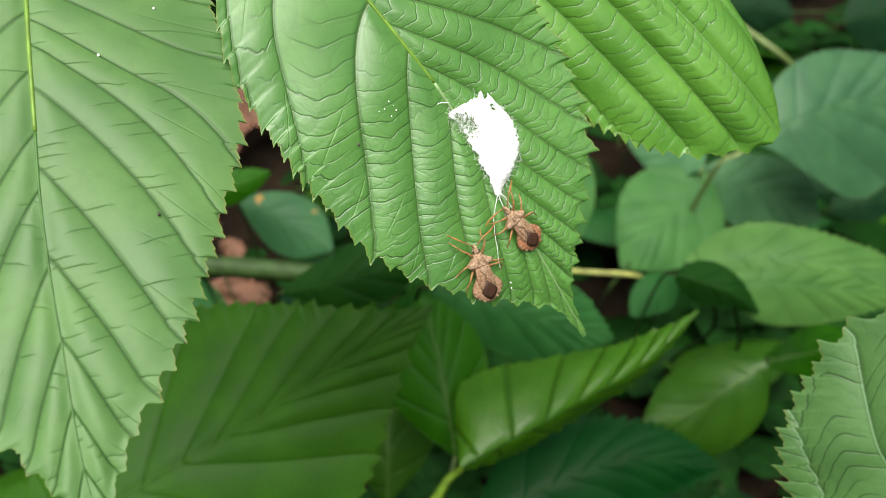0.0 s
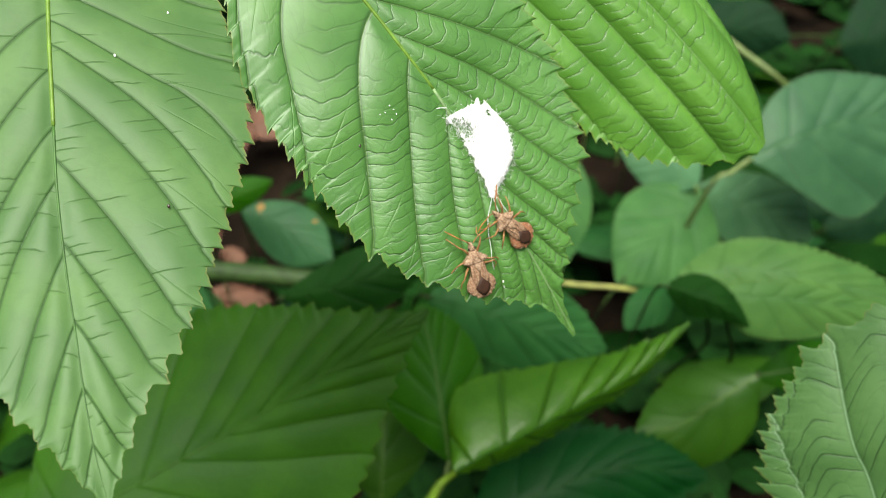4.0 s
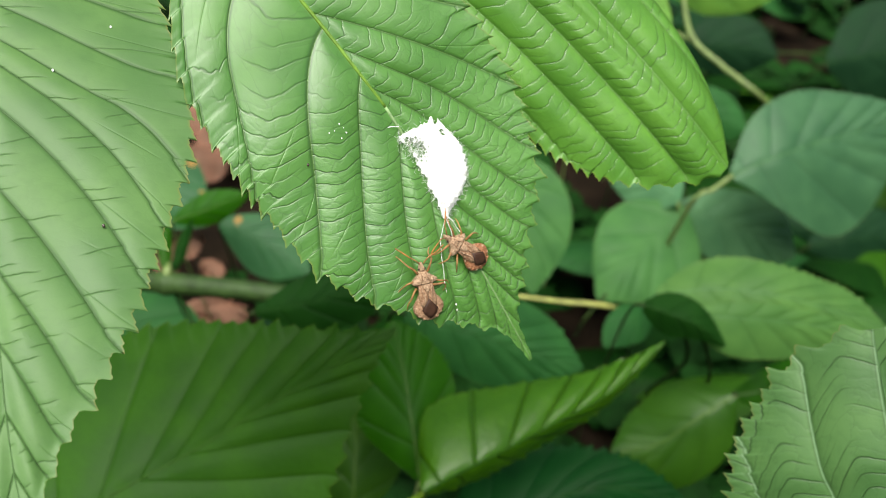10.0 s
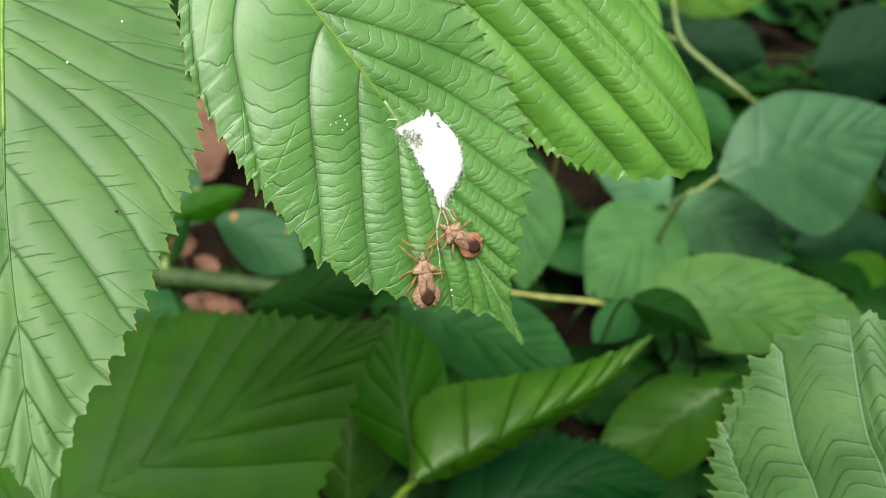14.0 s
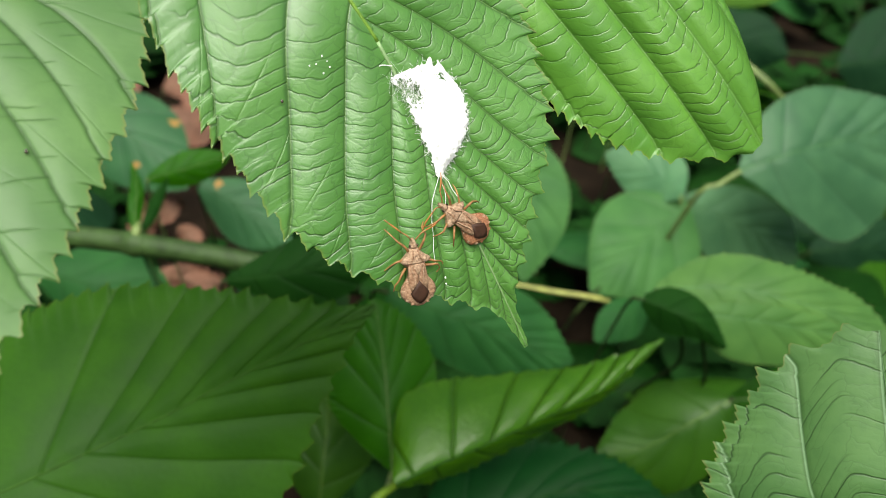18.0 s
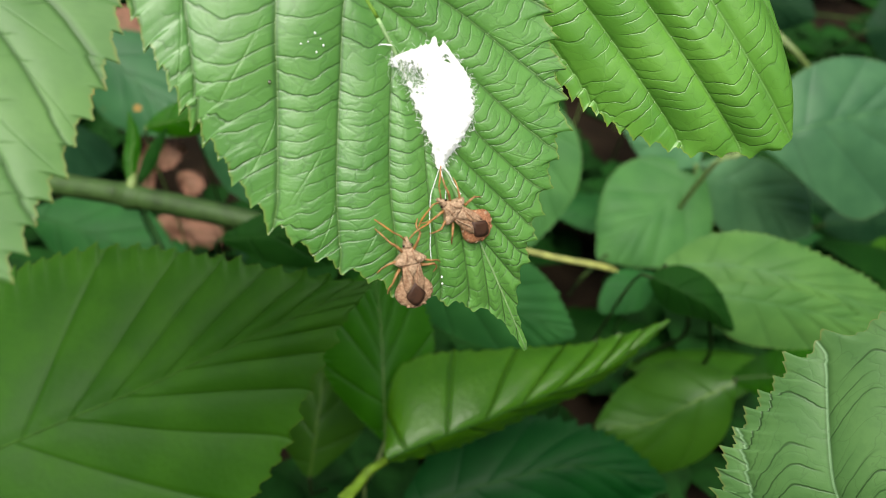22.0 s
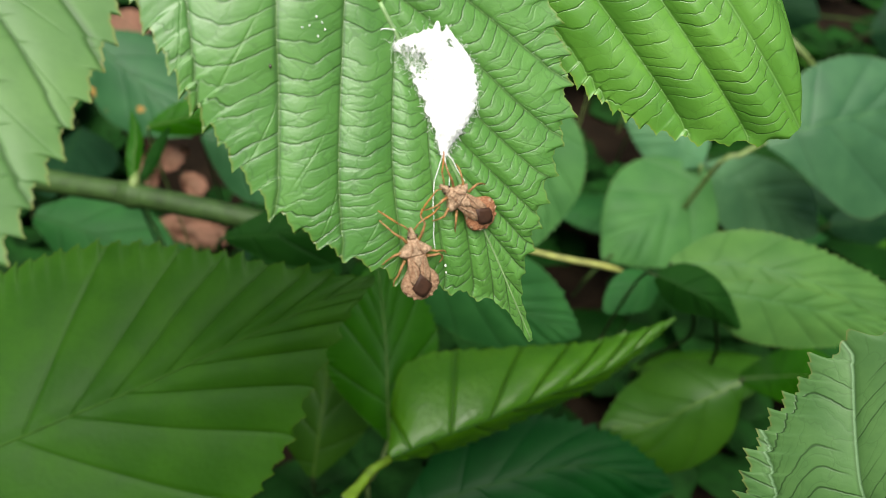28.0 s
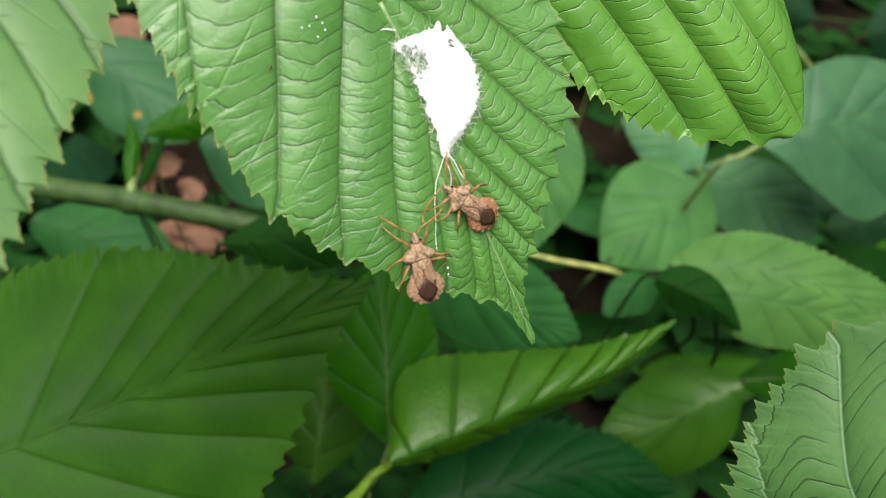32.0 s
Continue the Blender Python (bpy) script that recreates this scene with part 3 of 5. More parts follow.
LEAVES = [
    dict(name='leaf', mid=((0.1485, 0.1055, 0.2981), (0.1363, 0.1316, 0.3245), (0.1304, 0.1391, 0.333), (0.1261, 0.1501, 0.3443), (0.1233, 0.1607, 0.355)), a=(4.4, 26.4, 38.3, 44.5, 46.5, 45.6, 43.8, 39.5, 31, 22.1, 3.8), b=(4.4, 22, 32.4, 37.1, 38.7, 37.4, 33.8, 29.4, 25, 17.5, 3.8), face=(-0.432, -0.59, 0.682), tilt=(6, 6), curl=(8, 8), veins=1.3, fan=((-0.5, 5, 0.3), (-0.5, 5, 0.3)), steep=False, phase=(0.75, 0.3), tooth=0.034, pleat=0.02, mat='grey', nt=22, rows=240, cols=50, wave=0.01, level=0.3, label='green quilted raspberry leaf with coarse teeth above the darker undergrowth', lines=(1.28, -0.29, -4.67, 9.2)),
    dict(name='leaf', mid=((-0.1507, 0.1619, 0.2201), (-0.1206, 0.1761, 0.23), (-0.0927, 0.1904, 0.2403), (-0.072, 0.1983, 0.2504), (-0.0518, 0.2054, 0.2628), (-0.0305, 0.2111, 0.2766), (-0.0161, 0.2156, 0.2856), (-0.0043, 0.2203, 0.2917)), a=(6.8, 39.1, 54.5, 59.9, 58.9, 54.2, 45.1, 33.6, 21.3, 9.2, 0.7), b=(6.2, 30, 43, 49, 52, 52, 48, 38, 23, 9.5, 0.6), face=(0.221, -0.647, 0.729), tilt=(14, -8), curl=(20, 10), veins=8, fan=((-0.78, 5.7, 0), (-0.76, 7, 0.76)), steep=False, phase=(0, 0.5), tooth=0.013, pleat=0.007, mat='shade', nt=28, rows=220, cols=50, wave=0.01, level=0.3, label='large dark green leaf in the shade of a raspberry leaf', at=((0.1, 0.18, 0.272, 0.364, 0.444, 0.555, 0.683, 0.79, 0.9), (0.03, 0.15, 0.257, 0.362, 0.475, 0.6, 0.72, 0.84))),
    dict(name='leaf', mid=((0.0074, 0.216, 0.2038), (0.0211, 0.223, 0.2085), (0.0393, 0.233, 0.2119), (0.0627, 0.2487, 0.2141), (0.0894, 0.2661, 0.2182), (0.1157, 0.2895, 0.2291)), a=(2.9, 31.1, 36.8, 34.7, 29.7, 25, 20.7, 15.7, 10.6, 4.8, 0.5), b=(2.6, 13.3, 17.6, 17.8, 17, 16.1, 14.2, 11, 7.8, 4.5, 1.1), face=(-0.129, -0.633, 0.763), tilt=(-2, 62), curl=(52, 20), veins=8, fan=((-0.5, 5, 0.3), (-0.5, 5, 0.3)), steep=False, phase=(0, 0.5), tooth=0.007, pleat=0.016, mat='sheen', nt=20, rows=160, cols=40, wave=0.01, level=0.3, label='glossy folded green leaf with a pale rim', stalk=((-0.0076, 0.196, 0.1936), (-0.0013, 0.2055, 0.2012), (0.0027, 0.2119, 0.2038), (0.0074, 0.216, 0.2038))),
    dict(name='leaf', mid=((0.0046, 0.2434, 0.1761), (0.0006, 0.2562, 0.1931), (-0.005, 0.2756, 0.2106), (-0.0126, 0.2951, 0.2282)), a=(1.4, 14.1, 23.9, 26.9, 24.2, 15.8, 0.9), b=(1.4, 12.7, 19.7, 22.7, 21.4, 14.3, 0.9), face=(0.064, -0.694, 0.717), tilt=(10, 10), curl=(15, 15), veins=7, fan=((-0.5, 5, 0.3), (-0.5, 5, 0.3)), steep=False, phase=(0, 0.5), tooth=0.02, pleat=0.007, mat='lush', nt=26, rows=90, cols=20, wave=0.01, level=0.3, label='dark glossy green young leaf', stalk=((-0.0008, 0.2243, 0.1675), (0.0024, 0.2338, 0.1717), (0.0046, 0.2434, 0.1761))),
    dict(name='leaf', mid=((-0.03, 0.2533, 0.1234), (-0.0303, 0.2675, 0.1422), (-0.0316, 0.2868, 0.1594), (-0.0381, 0.308, 0.1794)), a=(2.6, 19.5, 27.7, 26.3, 18.2, 1), b=(2.6, 19.5, 27.7, 26.3, 18.2, 1), face=(0.116, -0.647, 0.754), tilt=(20, 20), curl=(10, 10), veins=6, fan=((-0.5, 5, 0.3), (-0.5, 5, 0.3)), steep=False, phase=(0, 0.5), tooth=0, pleat=0.012, mat='olive', nt=26, rows=90, cols=20, wave=0.01, level=0.3, label='dark narrow leaf with a pale midrib'),
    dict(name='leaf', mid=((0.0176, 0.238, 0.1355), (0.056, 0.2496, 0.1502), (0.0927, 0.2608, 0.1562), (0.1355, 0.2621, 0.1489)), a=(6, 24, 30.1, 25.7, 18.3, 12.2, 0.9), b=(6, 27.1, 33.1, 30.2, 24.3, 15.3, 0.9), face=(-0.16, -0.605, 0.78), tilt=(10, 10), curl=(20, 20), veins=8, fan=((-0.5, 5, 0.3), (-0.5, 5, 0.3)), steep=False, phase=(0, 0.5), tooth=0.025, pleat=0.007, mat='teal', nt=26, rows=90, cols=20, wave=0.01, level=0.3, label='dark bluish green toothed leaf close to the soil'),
    dict(name='leaf', mid=((0.1643, 0.3082, 0.1763), (0.1462, 0.3003, 0.1661), (0.127, 0.2947, 0.1508), (0.1039, 0.2944, 0.1424)), a=(3.4, 20.2, 26.9, 28.8, 27.2, 20.5, 1.7), b=(3.4, 20.2, 25.3, 27.1, 25.5, 18.8, 1.7), face=(-0.221, -0.636, 0.74), tilt=(10, 10), curl=(30, 30), veins=6, fan=((-0.5, 5, 0.3), (-0.5, 5, 0.3)), steep=False, phase=(0, 0.5), tooth=0.008, pleat=0.007, mat='olive', nt=26, rows=90, cols=20, wave=0.01, level=0.3, label='rounded green leaf with a soft sheen'),
    dict(name='leaf', mid=((0.1238, 0.3456, 0.2099), (0.1535, 0.3452, 0.2172), (0.1822, 0.3406, 0.219), (0.2126, 0.3372, 0.214), (0.2416, 0.3321, 0.2067)), stalk=((0.165, 0.39, 0.12), (0.148, 0.368, 0.17), (0.1238, 0.3456, 0.2099)), a=(3.6, 16, 19.4, 18.2, 15.7, 12.2, 1), b=(3.1, 10.7, 13.7, 13.6, 12, 8.4, 0.9), face=(-0.335, -0.73, 0.596), tilt=(20, -5), curl=(20, 10), veins=9, fan=((-0.5, 5, 0.3), (-0.5, 5, 0.3)), steep=False, phase=(0, 0.5), tooth=0.012, pleat=0.008, mat='fresh', nt=26, rows=90, cols=20, wave=0.01, level=0.3, label='light green pointed leaf'),
    dict(name='leaf', mid=((0.133, 0.3175, 0.2223), (0.1584, 0.3175, 0.222), (0.192, 0.3208, 0.2174), (0.2295, 0.3229, 0.2112)), stalk=((0.17, 0.36, 0.13), (0.155, 0.34, 0.18), (0.133, 0.3175, 0.2223)), a=(3.5, 7.3, 8.2, 7.4, 4.5, 0.6), b=(7.5, 18.6, 20.5, 17.6, 10.7, 0.6), face=(-0.363, -0.703, 0.612), tilt=(5, 5), curl=(10, 20), veins=8, fan=((-0.5, 5, 0.3), (-0.5, 5, 0.3)), steep=False, phase=(0, 0.5), tooth=0.012, pleat=0.008, mat='fresh', nt=26, rows=90, cols=20, wave=0.01, level=0.3, label='light green leaf with fine teeth'),
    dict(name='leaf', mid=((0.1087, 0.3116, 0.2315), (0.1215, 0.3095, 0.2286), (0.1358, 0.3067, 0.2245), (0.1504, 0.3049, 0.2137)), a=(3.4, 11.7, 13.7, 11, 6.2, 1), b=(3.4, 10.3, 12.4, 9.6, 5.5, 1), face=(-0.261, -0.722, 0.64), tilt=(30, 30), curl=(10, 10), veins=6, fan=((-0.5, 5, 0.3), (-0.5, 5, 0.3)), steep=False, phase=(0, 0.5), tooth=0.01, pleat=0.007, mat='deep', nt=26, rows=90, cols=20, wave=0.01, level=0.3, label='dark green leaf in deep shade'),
    dict(name='leaf', mid=((0.1778, 0.5087, 0.1595), (0.156, 0.4854, 0.1456), (0.1348, 0.4645, 0.1348), (0.1158, 0.4505, 0.1166)), a=(4.3, 29.6, 39.9, 39.5, 33, 20.6, 1.2), b=(4.3, 29.6, 37.8, 37.5, 30.9, 18.5, 1.2), face=(-0.185, -0.775, 0.605), tilt=(5, 5), curl=(15, 15), veins=7, fan=((-0.5, 5, 0.3), (-0.5, 5, 0.3)), steep=False, phase=(0, 0.5), tooth=0.008, pleat=0.014, mat='mid', nt=26, rows=90, cols=20, wave=0.01, level=0.3, label='rounded mid-green leaf with faint veins'),
    dict(name='leaf', mid=((0.1794, 0.5253, 0.1483), (0.2089, 0.5204, 0.1414), (0.2411, 0.5179, 0.1292), (0.2705, 0.5139, 0.1151)), a=(4.5, 20.1, 26.8, 27.8, 22.5, 1.4), b=(4.5, 22.3, 31.3, 32.3, 24.8, 1.4), face=(-0.321, -0.771, 0.549), tilt=(5, 5), curl=(20, 20), veins=7, fan=((-0.5, 5, 0.3), (-0.5, 5, 0.3)), steep=False, phase=(0, 0.5), tooth=0.008, pleat=0.014, mat='pale', nt=26, rows=90, cols=20, wave=0.01, level=0.3, label='rounded pale bluish green leaf'),
    dict(name='leaf', mid=((0.1707, 0.5026, 0.1667), (0.16, 0.5219, 0.1663), (0.1435, 0.5358, 0.1672), (0.1218, 0.5435, 0.1687)), a=(3, 16, 22, 21, 14, 1.2), b=(3, 16, 22, 21, 14, 1.2), face=(-0.2, -0.8, 0.565), tilt=(6, 6), curl=(14, 14), veins=7, fan=((-0.5, 5, 0.3), (-0.5, 5, 0.3)), steep=False, phase=(0, 0.5), tooth=0.008, pleat=0.012, mat='pale', nt=26, rows=90, cols=20, wave=0.01, level=0.3, label='bluish green leaf behind a raspberry leaflet'),
    dict(name='leaf', mid=((0.1417, 0.4074, 0.1486), (0.1295, 0.3947, 0.1497), (0.1182, 0.3855, 0.147), (0.1083, 0.3752, 0.1431)), a=(2, 9, 13, 12, 8, 1), b=(2, 9, 13, 12, 8, 1), face=(-0.2, -0.7, 0.69), tilt=(8, 8), curl=(14, 14), veins=7, fan=((-0.5, 5, 0.3), (-0.5, 5, 0.3)), steep=False, phase=(0, 0.5), tooth=0.01, pleat=0.01, mat='dim', nt=26, rows=60, cols=14, wave=0.01, level=0.3, label='small mid-green leaf beside a yellow twig'),
    dict(name='leaf', mid=((0.0451, 0.475, 0.2167), (0.0578, 0.4574, 0.1931), (0.0648, 0.4396, 0.1694), (0.0664, 0.4205, 0.1441)), a=(5.7, 22.8, 28.5, 25.9, 15.2, 1.1), b=(5.7, 22.8, 28.5, 25.9, 15.2, 1.1), face=(-0.077, -0.799, 0.597), tilt=(5, 5), curl=(10, 10), veins=7, fan=((-0.5, 5, 0.3), (-0.5, 5, 0.3)), steep=False, phase=(0, 0.5), tooth=0.008, pleat=0.014, mat='mid', nt=26, rows=90, cols=20, wave=0.01, level=0.3, label='mid-green leaf with a soft matt surface'),
    dict(name='leaf', mid=((-0.0095, 0.3272, 0.2043), (0.0209, 0.3229, 0.1981), (0.0517, 0.3222, 0.1884), (0.0864, 0.3206, 0.1775)), a=(4.7, 19, 25.4, 25.6, 19.3, 1), b=(4.7, 19, 23.8, 24, 17.7, 1), face=(-0.066, -0.722, 0.689), tilt=(10, 10), curl=(15, 15), veins=8, fan=((-0.5, 5, 0.3), (-0.5, 5, 0.3)), steep=False, phase=(0, 0.5), tooth=0.01, pleat=0.014, mat='dim', nt=26, rows=90, cols=20, wave=0.01, level=0.3, label='dim green leaf in deep shade'),
    dict(name='leaf', mid=((0.1923, 0.4718, 0.2101), (0.2209, 0.4803, 0.2209), (0.2544, 0.4964, 0.225), (0.289, 0.5118, 0.2282), (0.3247, 0.5278, 0.2323)), a=(3.8, 28, 37, 37, 29, 18, 1.2), b=(4, 36, 58, 66, 56, 31, 1.3), face=(-0.374, -0.812, 0.449), tilt=(5, 6), curl=(15, 14), veins=8, fan=((-0.5, 5, 0.3), (-0.5, 5, 0.3)), steep=False, phase=(0, 0.5), tooth=0.008, pleat=0.014, mat='blue', nt=26, rows=90, cols=20, wave=0.01, level=0.3, label='broad bluish green leaf with a soft sheen', stalk=((0.1689, 0.468, 0.1887), (0.1804, 0.4695, 0.1989), (0.1923, 0.4718, 0.2101))),
    dict(name='leaf', mid=((0.2491, 0.8939, 0.121), (0.2841, 0.8933, 0.1196), (0.3223, 0.8928, 0.1183), (0.3576, 0.8883, 0.1118)), a=(6.8, 27.2, 35.4, 30.6, 2), b=(6.8, 27.2, 34, 28.6, 2), face=(-0.293, -0.879, 0.377), tilt=(10, 10), curl=(20, 20), veins=6, fan=((-0.5, 5, 0.3), (-0.5, 5, 0.3)), steep=False, phase=(0, 0.5), tooth=0.01, pleat=0.007, mat='dusk', nt=26, rows=90, cols=20, wave=0.01, level=0.3, label='dark green leaf on a thin stalk'),
    dict(name='leaf', mid=((0.4131, 0.8866, 0.1086), (0.4495, 0.8917, 0.1148), (0.4873, 0.897, 0.1211), (0.5315, 0.9005, 0.1251)), a=(6.8, 47.6, 61.2, 54.4, 2.7), b=(6.8, 40.8, 54.4, 47.6, 2.7), face=(-0.428, -0.832, 0.352), tilt=(10, 10), curl=(20, 20), veins=6, fan=((-0.5, 5, 0.3), (-0.5, 5, 0.3)), steep=False, phase=(0, 0.5), tooth=0.01, pleat=0.007, mat='dusk', nt=26, rows=90, cols=20, wave=0.01, level=0.3, label='dark green leaf on a thin stalk'),
    dict(name='leaf', mid=((0.1913, 0.7321, 0.2395), (0.2265, 0.7319, 0.2387), (0.2614, 0.7353, 0.2426), (0.296, 0.742, 0.2509)), a=(5.4, 18.8, 24.2, 21.5, 1.6), b=(5.4, 20.4, 22.5, 17.2, 1.6), face=(-0.291, -0.902, 0.318), tilt=(10, 10), curl=(20, 20), veins=6, fan=((-0.5, 5, 0.3), (-0.5, 5, 0.3)), steep=False, phase=(0, 0.5), tooth=0.01, pleat=0.007, mat='light', nt=26, rows=90, cols=20, wave=0.01, level=0.3, label='light green leaf on a thin stalk'),
    dict(name='leaf', mid=((0.0975, 0.4896, 0.3348), (0.1115, 0.482, 0.3245), (0.1222, 0.4744, 0.3142), (0.1336, 0.4657, 0.3026)), a=(3.6, 10.7, 12.5, 8.9, 1.1), b=(3.6, 10.7, 12.5, 8.9, 1.1), face=(-0.19, -0.913, 0.36), tilt=(10, 10), curl=(20, 20), veins=6, fan=((-0.5, 5, 0.3), (-0.5, 5, 0.3)), steep=False, phase=(0, 0.5), tooth=0.01, pleat=0.007, mat='light', nt=26, rows=90, cols=20, wave=0.01, level=0.3, label='light green leaf with fine teeth'),
    dict(name='leaf', mid=((0.1811, 0.6713, 0.1591), (0.2115, 0.6678, 0.1541), (0.2369, 0.6643, 0.1489), (0.2626, 0.6576, 0.1397)), a=(5.4, 24.2, 26.8, 21.5, 1.6), b=(5.4, 24.2, 29.5, 24.2, 1.6), face=(-0.272, -0.851, 0.45), tilt=(10, 10), curl=(20, 20), veins=6, fan=((-0.5, 5, 0.3), (-0.5, 5, 0.3)), steep=False, phase=(0, 0.5), tooth=0.01, pleat=0.007, mat='dim', nt=26, rows=90, cols=20, wave=0.01, level=0.3, label='mid-green leaf on a thin stalk'),
    dict(name='leaf', mid=((-0.1367, 0.433, 0.1807), (-0.1179, 0.4282, 0.1739), (-0.0972, 0.4223, 0.1658), (-0.0782, 0.4152, 0.1561)), a=(3.9, 15.7, 20.5, 15.7, 1.2), b=(3.9, 15.7, 21.6, 17.7, 1.2), face=(0.211, -0.769, 0.604), tilt=(10, 10), curl=(20, 20), veins=6, fan=((-0.5, 5, 0.3), (-0.5, 5, 0.3)), steep=False, phase=(0, 0.5), tooth=0.01, pleat=0.007, mat='spotted', nt=26, rows=90, cols=20, wave=0.01, level=0.3, label='teal green leaf with brown spots'),
    dict(name='leaf', mid=((-0.1507, 0.3918, 0.2092), (-0.1359, 0.3953, 0.2137), (-0.1228, 0.3988, 0.2181), (-0.1071, 0.403, 0.2234)), a=(1.8, 7.9, 10, 7.2, 0.7), b=(1.8, 7.9, 10, 7.2, 0.7), face=(0.278, -0.786, 0.552), tilt=(10, 10), curl=(20, 20), veins=6, fan=((-0.5, 5, 0.3), (-0.5, 5, 0.3)), steep=False, phase=(0, 0.5), tooth=0.01, pleat=0.007, mat='lush', nt=26, rows=90, cols=20, wave=0.01, level=0.3, label='small bright green leaf'),
    dict(name='leaf', mid=((-0.2539, 0.535, 0.1731), (-0.219, 0.5207, 0.1564), (-0.1924, 0.5081, 0.1417), (-0.1703, 0.4976, 0.1295)), a=(6.2, 29.1, 35.3, 24.9, 1.2), b=(6.2, 29.1, 35.3, 24.9, 1.2), face=(0.341, -0.77, 0.539), tilt=(10, 10), curl=(20, 20), veins=6, fan=((-0.5, 5, 0.3), (-0.5, 5, 0.3)), steep=False, phase=(0, 0.5), tooth=0.01, pleat=0.007, mat='spotted', nt=26, rows=90, cols=20, wave=0.01, level=0.3, label='teal leaf with yellow spots'),
    dict(name='leaf', mid=((-0.0809, 0.3018, 0.2225), (-0.0564, 0.3009, 0.2306), (-0.0342, 0.3022, 0.2382), (-0.0101, 0.3082, 0.242)), a=(2, 11, 16, 14, 1), b=(2, 12, 17, 14, 1), face=(0.149, -0.755, 0.639), tilt=(10, 10), curl=(20, 20), veins=6, fan=((-0.5, 5, 0.3), (-0.5, 5, 0.3)), steep=False, phase=(0, 0.5), tooth=0.01, pleat=0.007, mat='deep', nt=26, rows=90, cols=20, wave=0.01, level=0.3, label='dark teal leaf crossing over a green stem'),
    dict(name='leaf', mid=((-0.2194, 0.3779, 0.1461), (-0.1894, 0.3748, 0.1421), (-0.1626, 0.3714, 0.1378), (-0.1321, 0.3662, 0.1314)), a=(5.2, 24, 27.5, 20.6, 1), b=(5.2, 20.6, 24, 20.6, 1), face=(0.354, -0.663, 0.659), tilt=(10, 10), curl=(20, 20), veins=6, fan=((-0.5, 5, 0.3), (-0.5, 5, 0.3)), steep=False, phase=(0, 0.5), tooth=0.01, pleat=0.007, mat='dim', nt=26, rows=90, cols=20, wave=0.01, level=0.3, label='dark teal leaf close to a woody stem'),
    dict(name='dead_leaf', mid=((-0.1984, 0.5053, 0.1085), (-0.1918, 0.5053, 0.1008), (-0.1822, 0.499, 0.1012)), a=(1.7, 7.3, 8.1, 5.9, 0.9), b=(1.7, 6.6, 7.4, 5.1, 0.9), face=(0.329, -0.741, 0.586), tilt=(10, 10), curl=(20, 20), veins=5, fan=((-0.5, 5, 0.3), (-0.5, 5, 0.3)), steep=False, phase=(0, 0.5), tooth=0.11, pleat=0.007, mat='dry', nt=26, rows=40, cols=10, wave=0.15, level=0.3, label='curled pinkish brown dead leaf'),
    dict(name='dead_leaf', mid=((-0.1795, 0.4945, 0.096), (-0.173, 0.4952, 0.0891), (-0.1618, 0.4884, 0.0888)), a=(1.7, 6.5, 7.1, 5.2, 0.9), b=(1.7, 5.8, 6.5, 4.5, 0.9), face=(0.303, -0.732, 0.61), tilt=(10, 10), curl=(20, 20), veins=5, fan=((-0.5, 5, 0.3), (-0.5, 5, 0.3)), steep=False, phase=(0, 0.5), tooth=0.11, pleat=0.007, mat='dry', nt=26, rows=40, cols=10, wave=0.15, level=0.3, label='curled pinkish brown dead leaf'),
    dict(name='dead_leaf', mid=((-0.1834, 0.457, 0.084), (-0.1617, 0.4586, 0.0779), (-0.1354, 0.4534, 0.079)), a=(1.7, 7.5, 8.3, 6, 0.8), b=(1.7, 6.8, 7.5, 5.3, 0.8), face=(0.295, -0.699, 0.651), tilt=(10, 10), curl=(20, 20), veins=5, fan=((-0.5, 5, 0.3), (-0.5, 5, 0.3)), steep=False, phase=(0, 0.5), tooth=0.11, pleat=0.007, mat='dry', nt=26, rows=40, cols=10, wave=0.15, level=0.3, label='curled pinkish brown dead leaf'),
    dict(name='dead_leaf', mid=((-0.2124, 0.513, 0.0572), (-0.2206, 0.5291, 0.0679), (-0.1925, 0.5391, 0.0863)), a=(1.8, 6.4, 7.1, 5.1, 0.9), b=(1.8, 5.8, 6.5, 4.5, 0.9), face=(0.349, -0.725, 0.594), tilt=(10, 10), curl=(20, 20), veins=5, fan=((-0.5, 5, 0.3), (-0.5, 5, 0.3)), steep=False, phase=(0, 0.5), tooth=0.11, pleat=0.007, mat='dry', nt=26, rows=40, cols=10, wave=0.15, level=0.3, label='curled pinkish brown dead leaf'),
    dict(name='dead_leaf', mid=((-0.3148, 0.6569, 0.1007), (-0.2957, 0.6539, 0.0894), (-0.2763, 0.6387, 0.0794)), a=(2.1, 11.4, 12.5, 9.1, 1), b=(2.1, 10.2, 11.4, 8, 1), face=(0.394, -0.781, 0.484), tilt=(10, 10), curl=(20, 20), veins=5, fan=((-0.5, 5, 0.3), (-0.5, 5, 0.3)), steep=False, phase=(0, 0.5), tooth=0.11, pleat=0.007, mat='dry', nt=26, rows=40, cols=10, wave=0.15, level=0.3, label='curled pinkish brown dead leaf'),
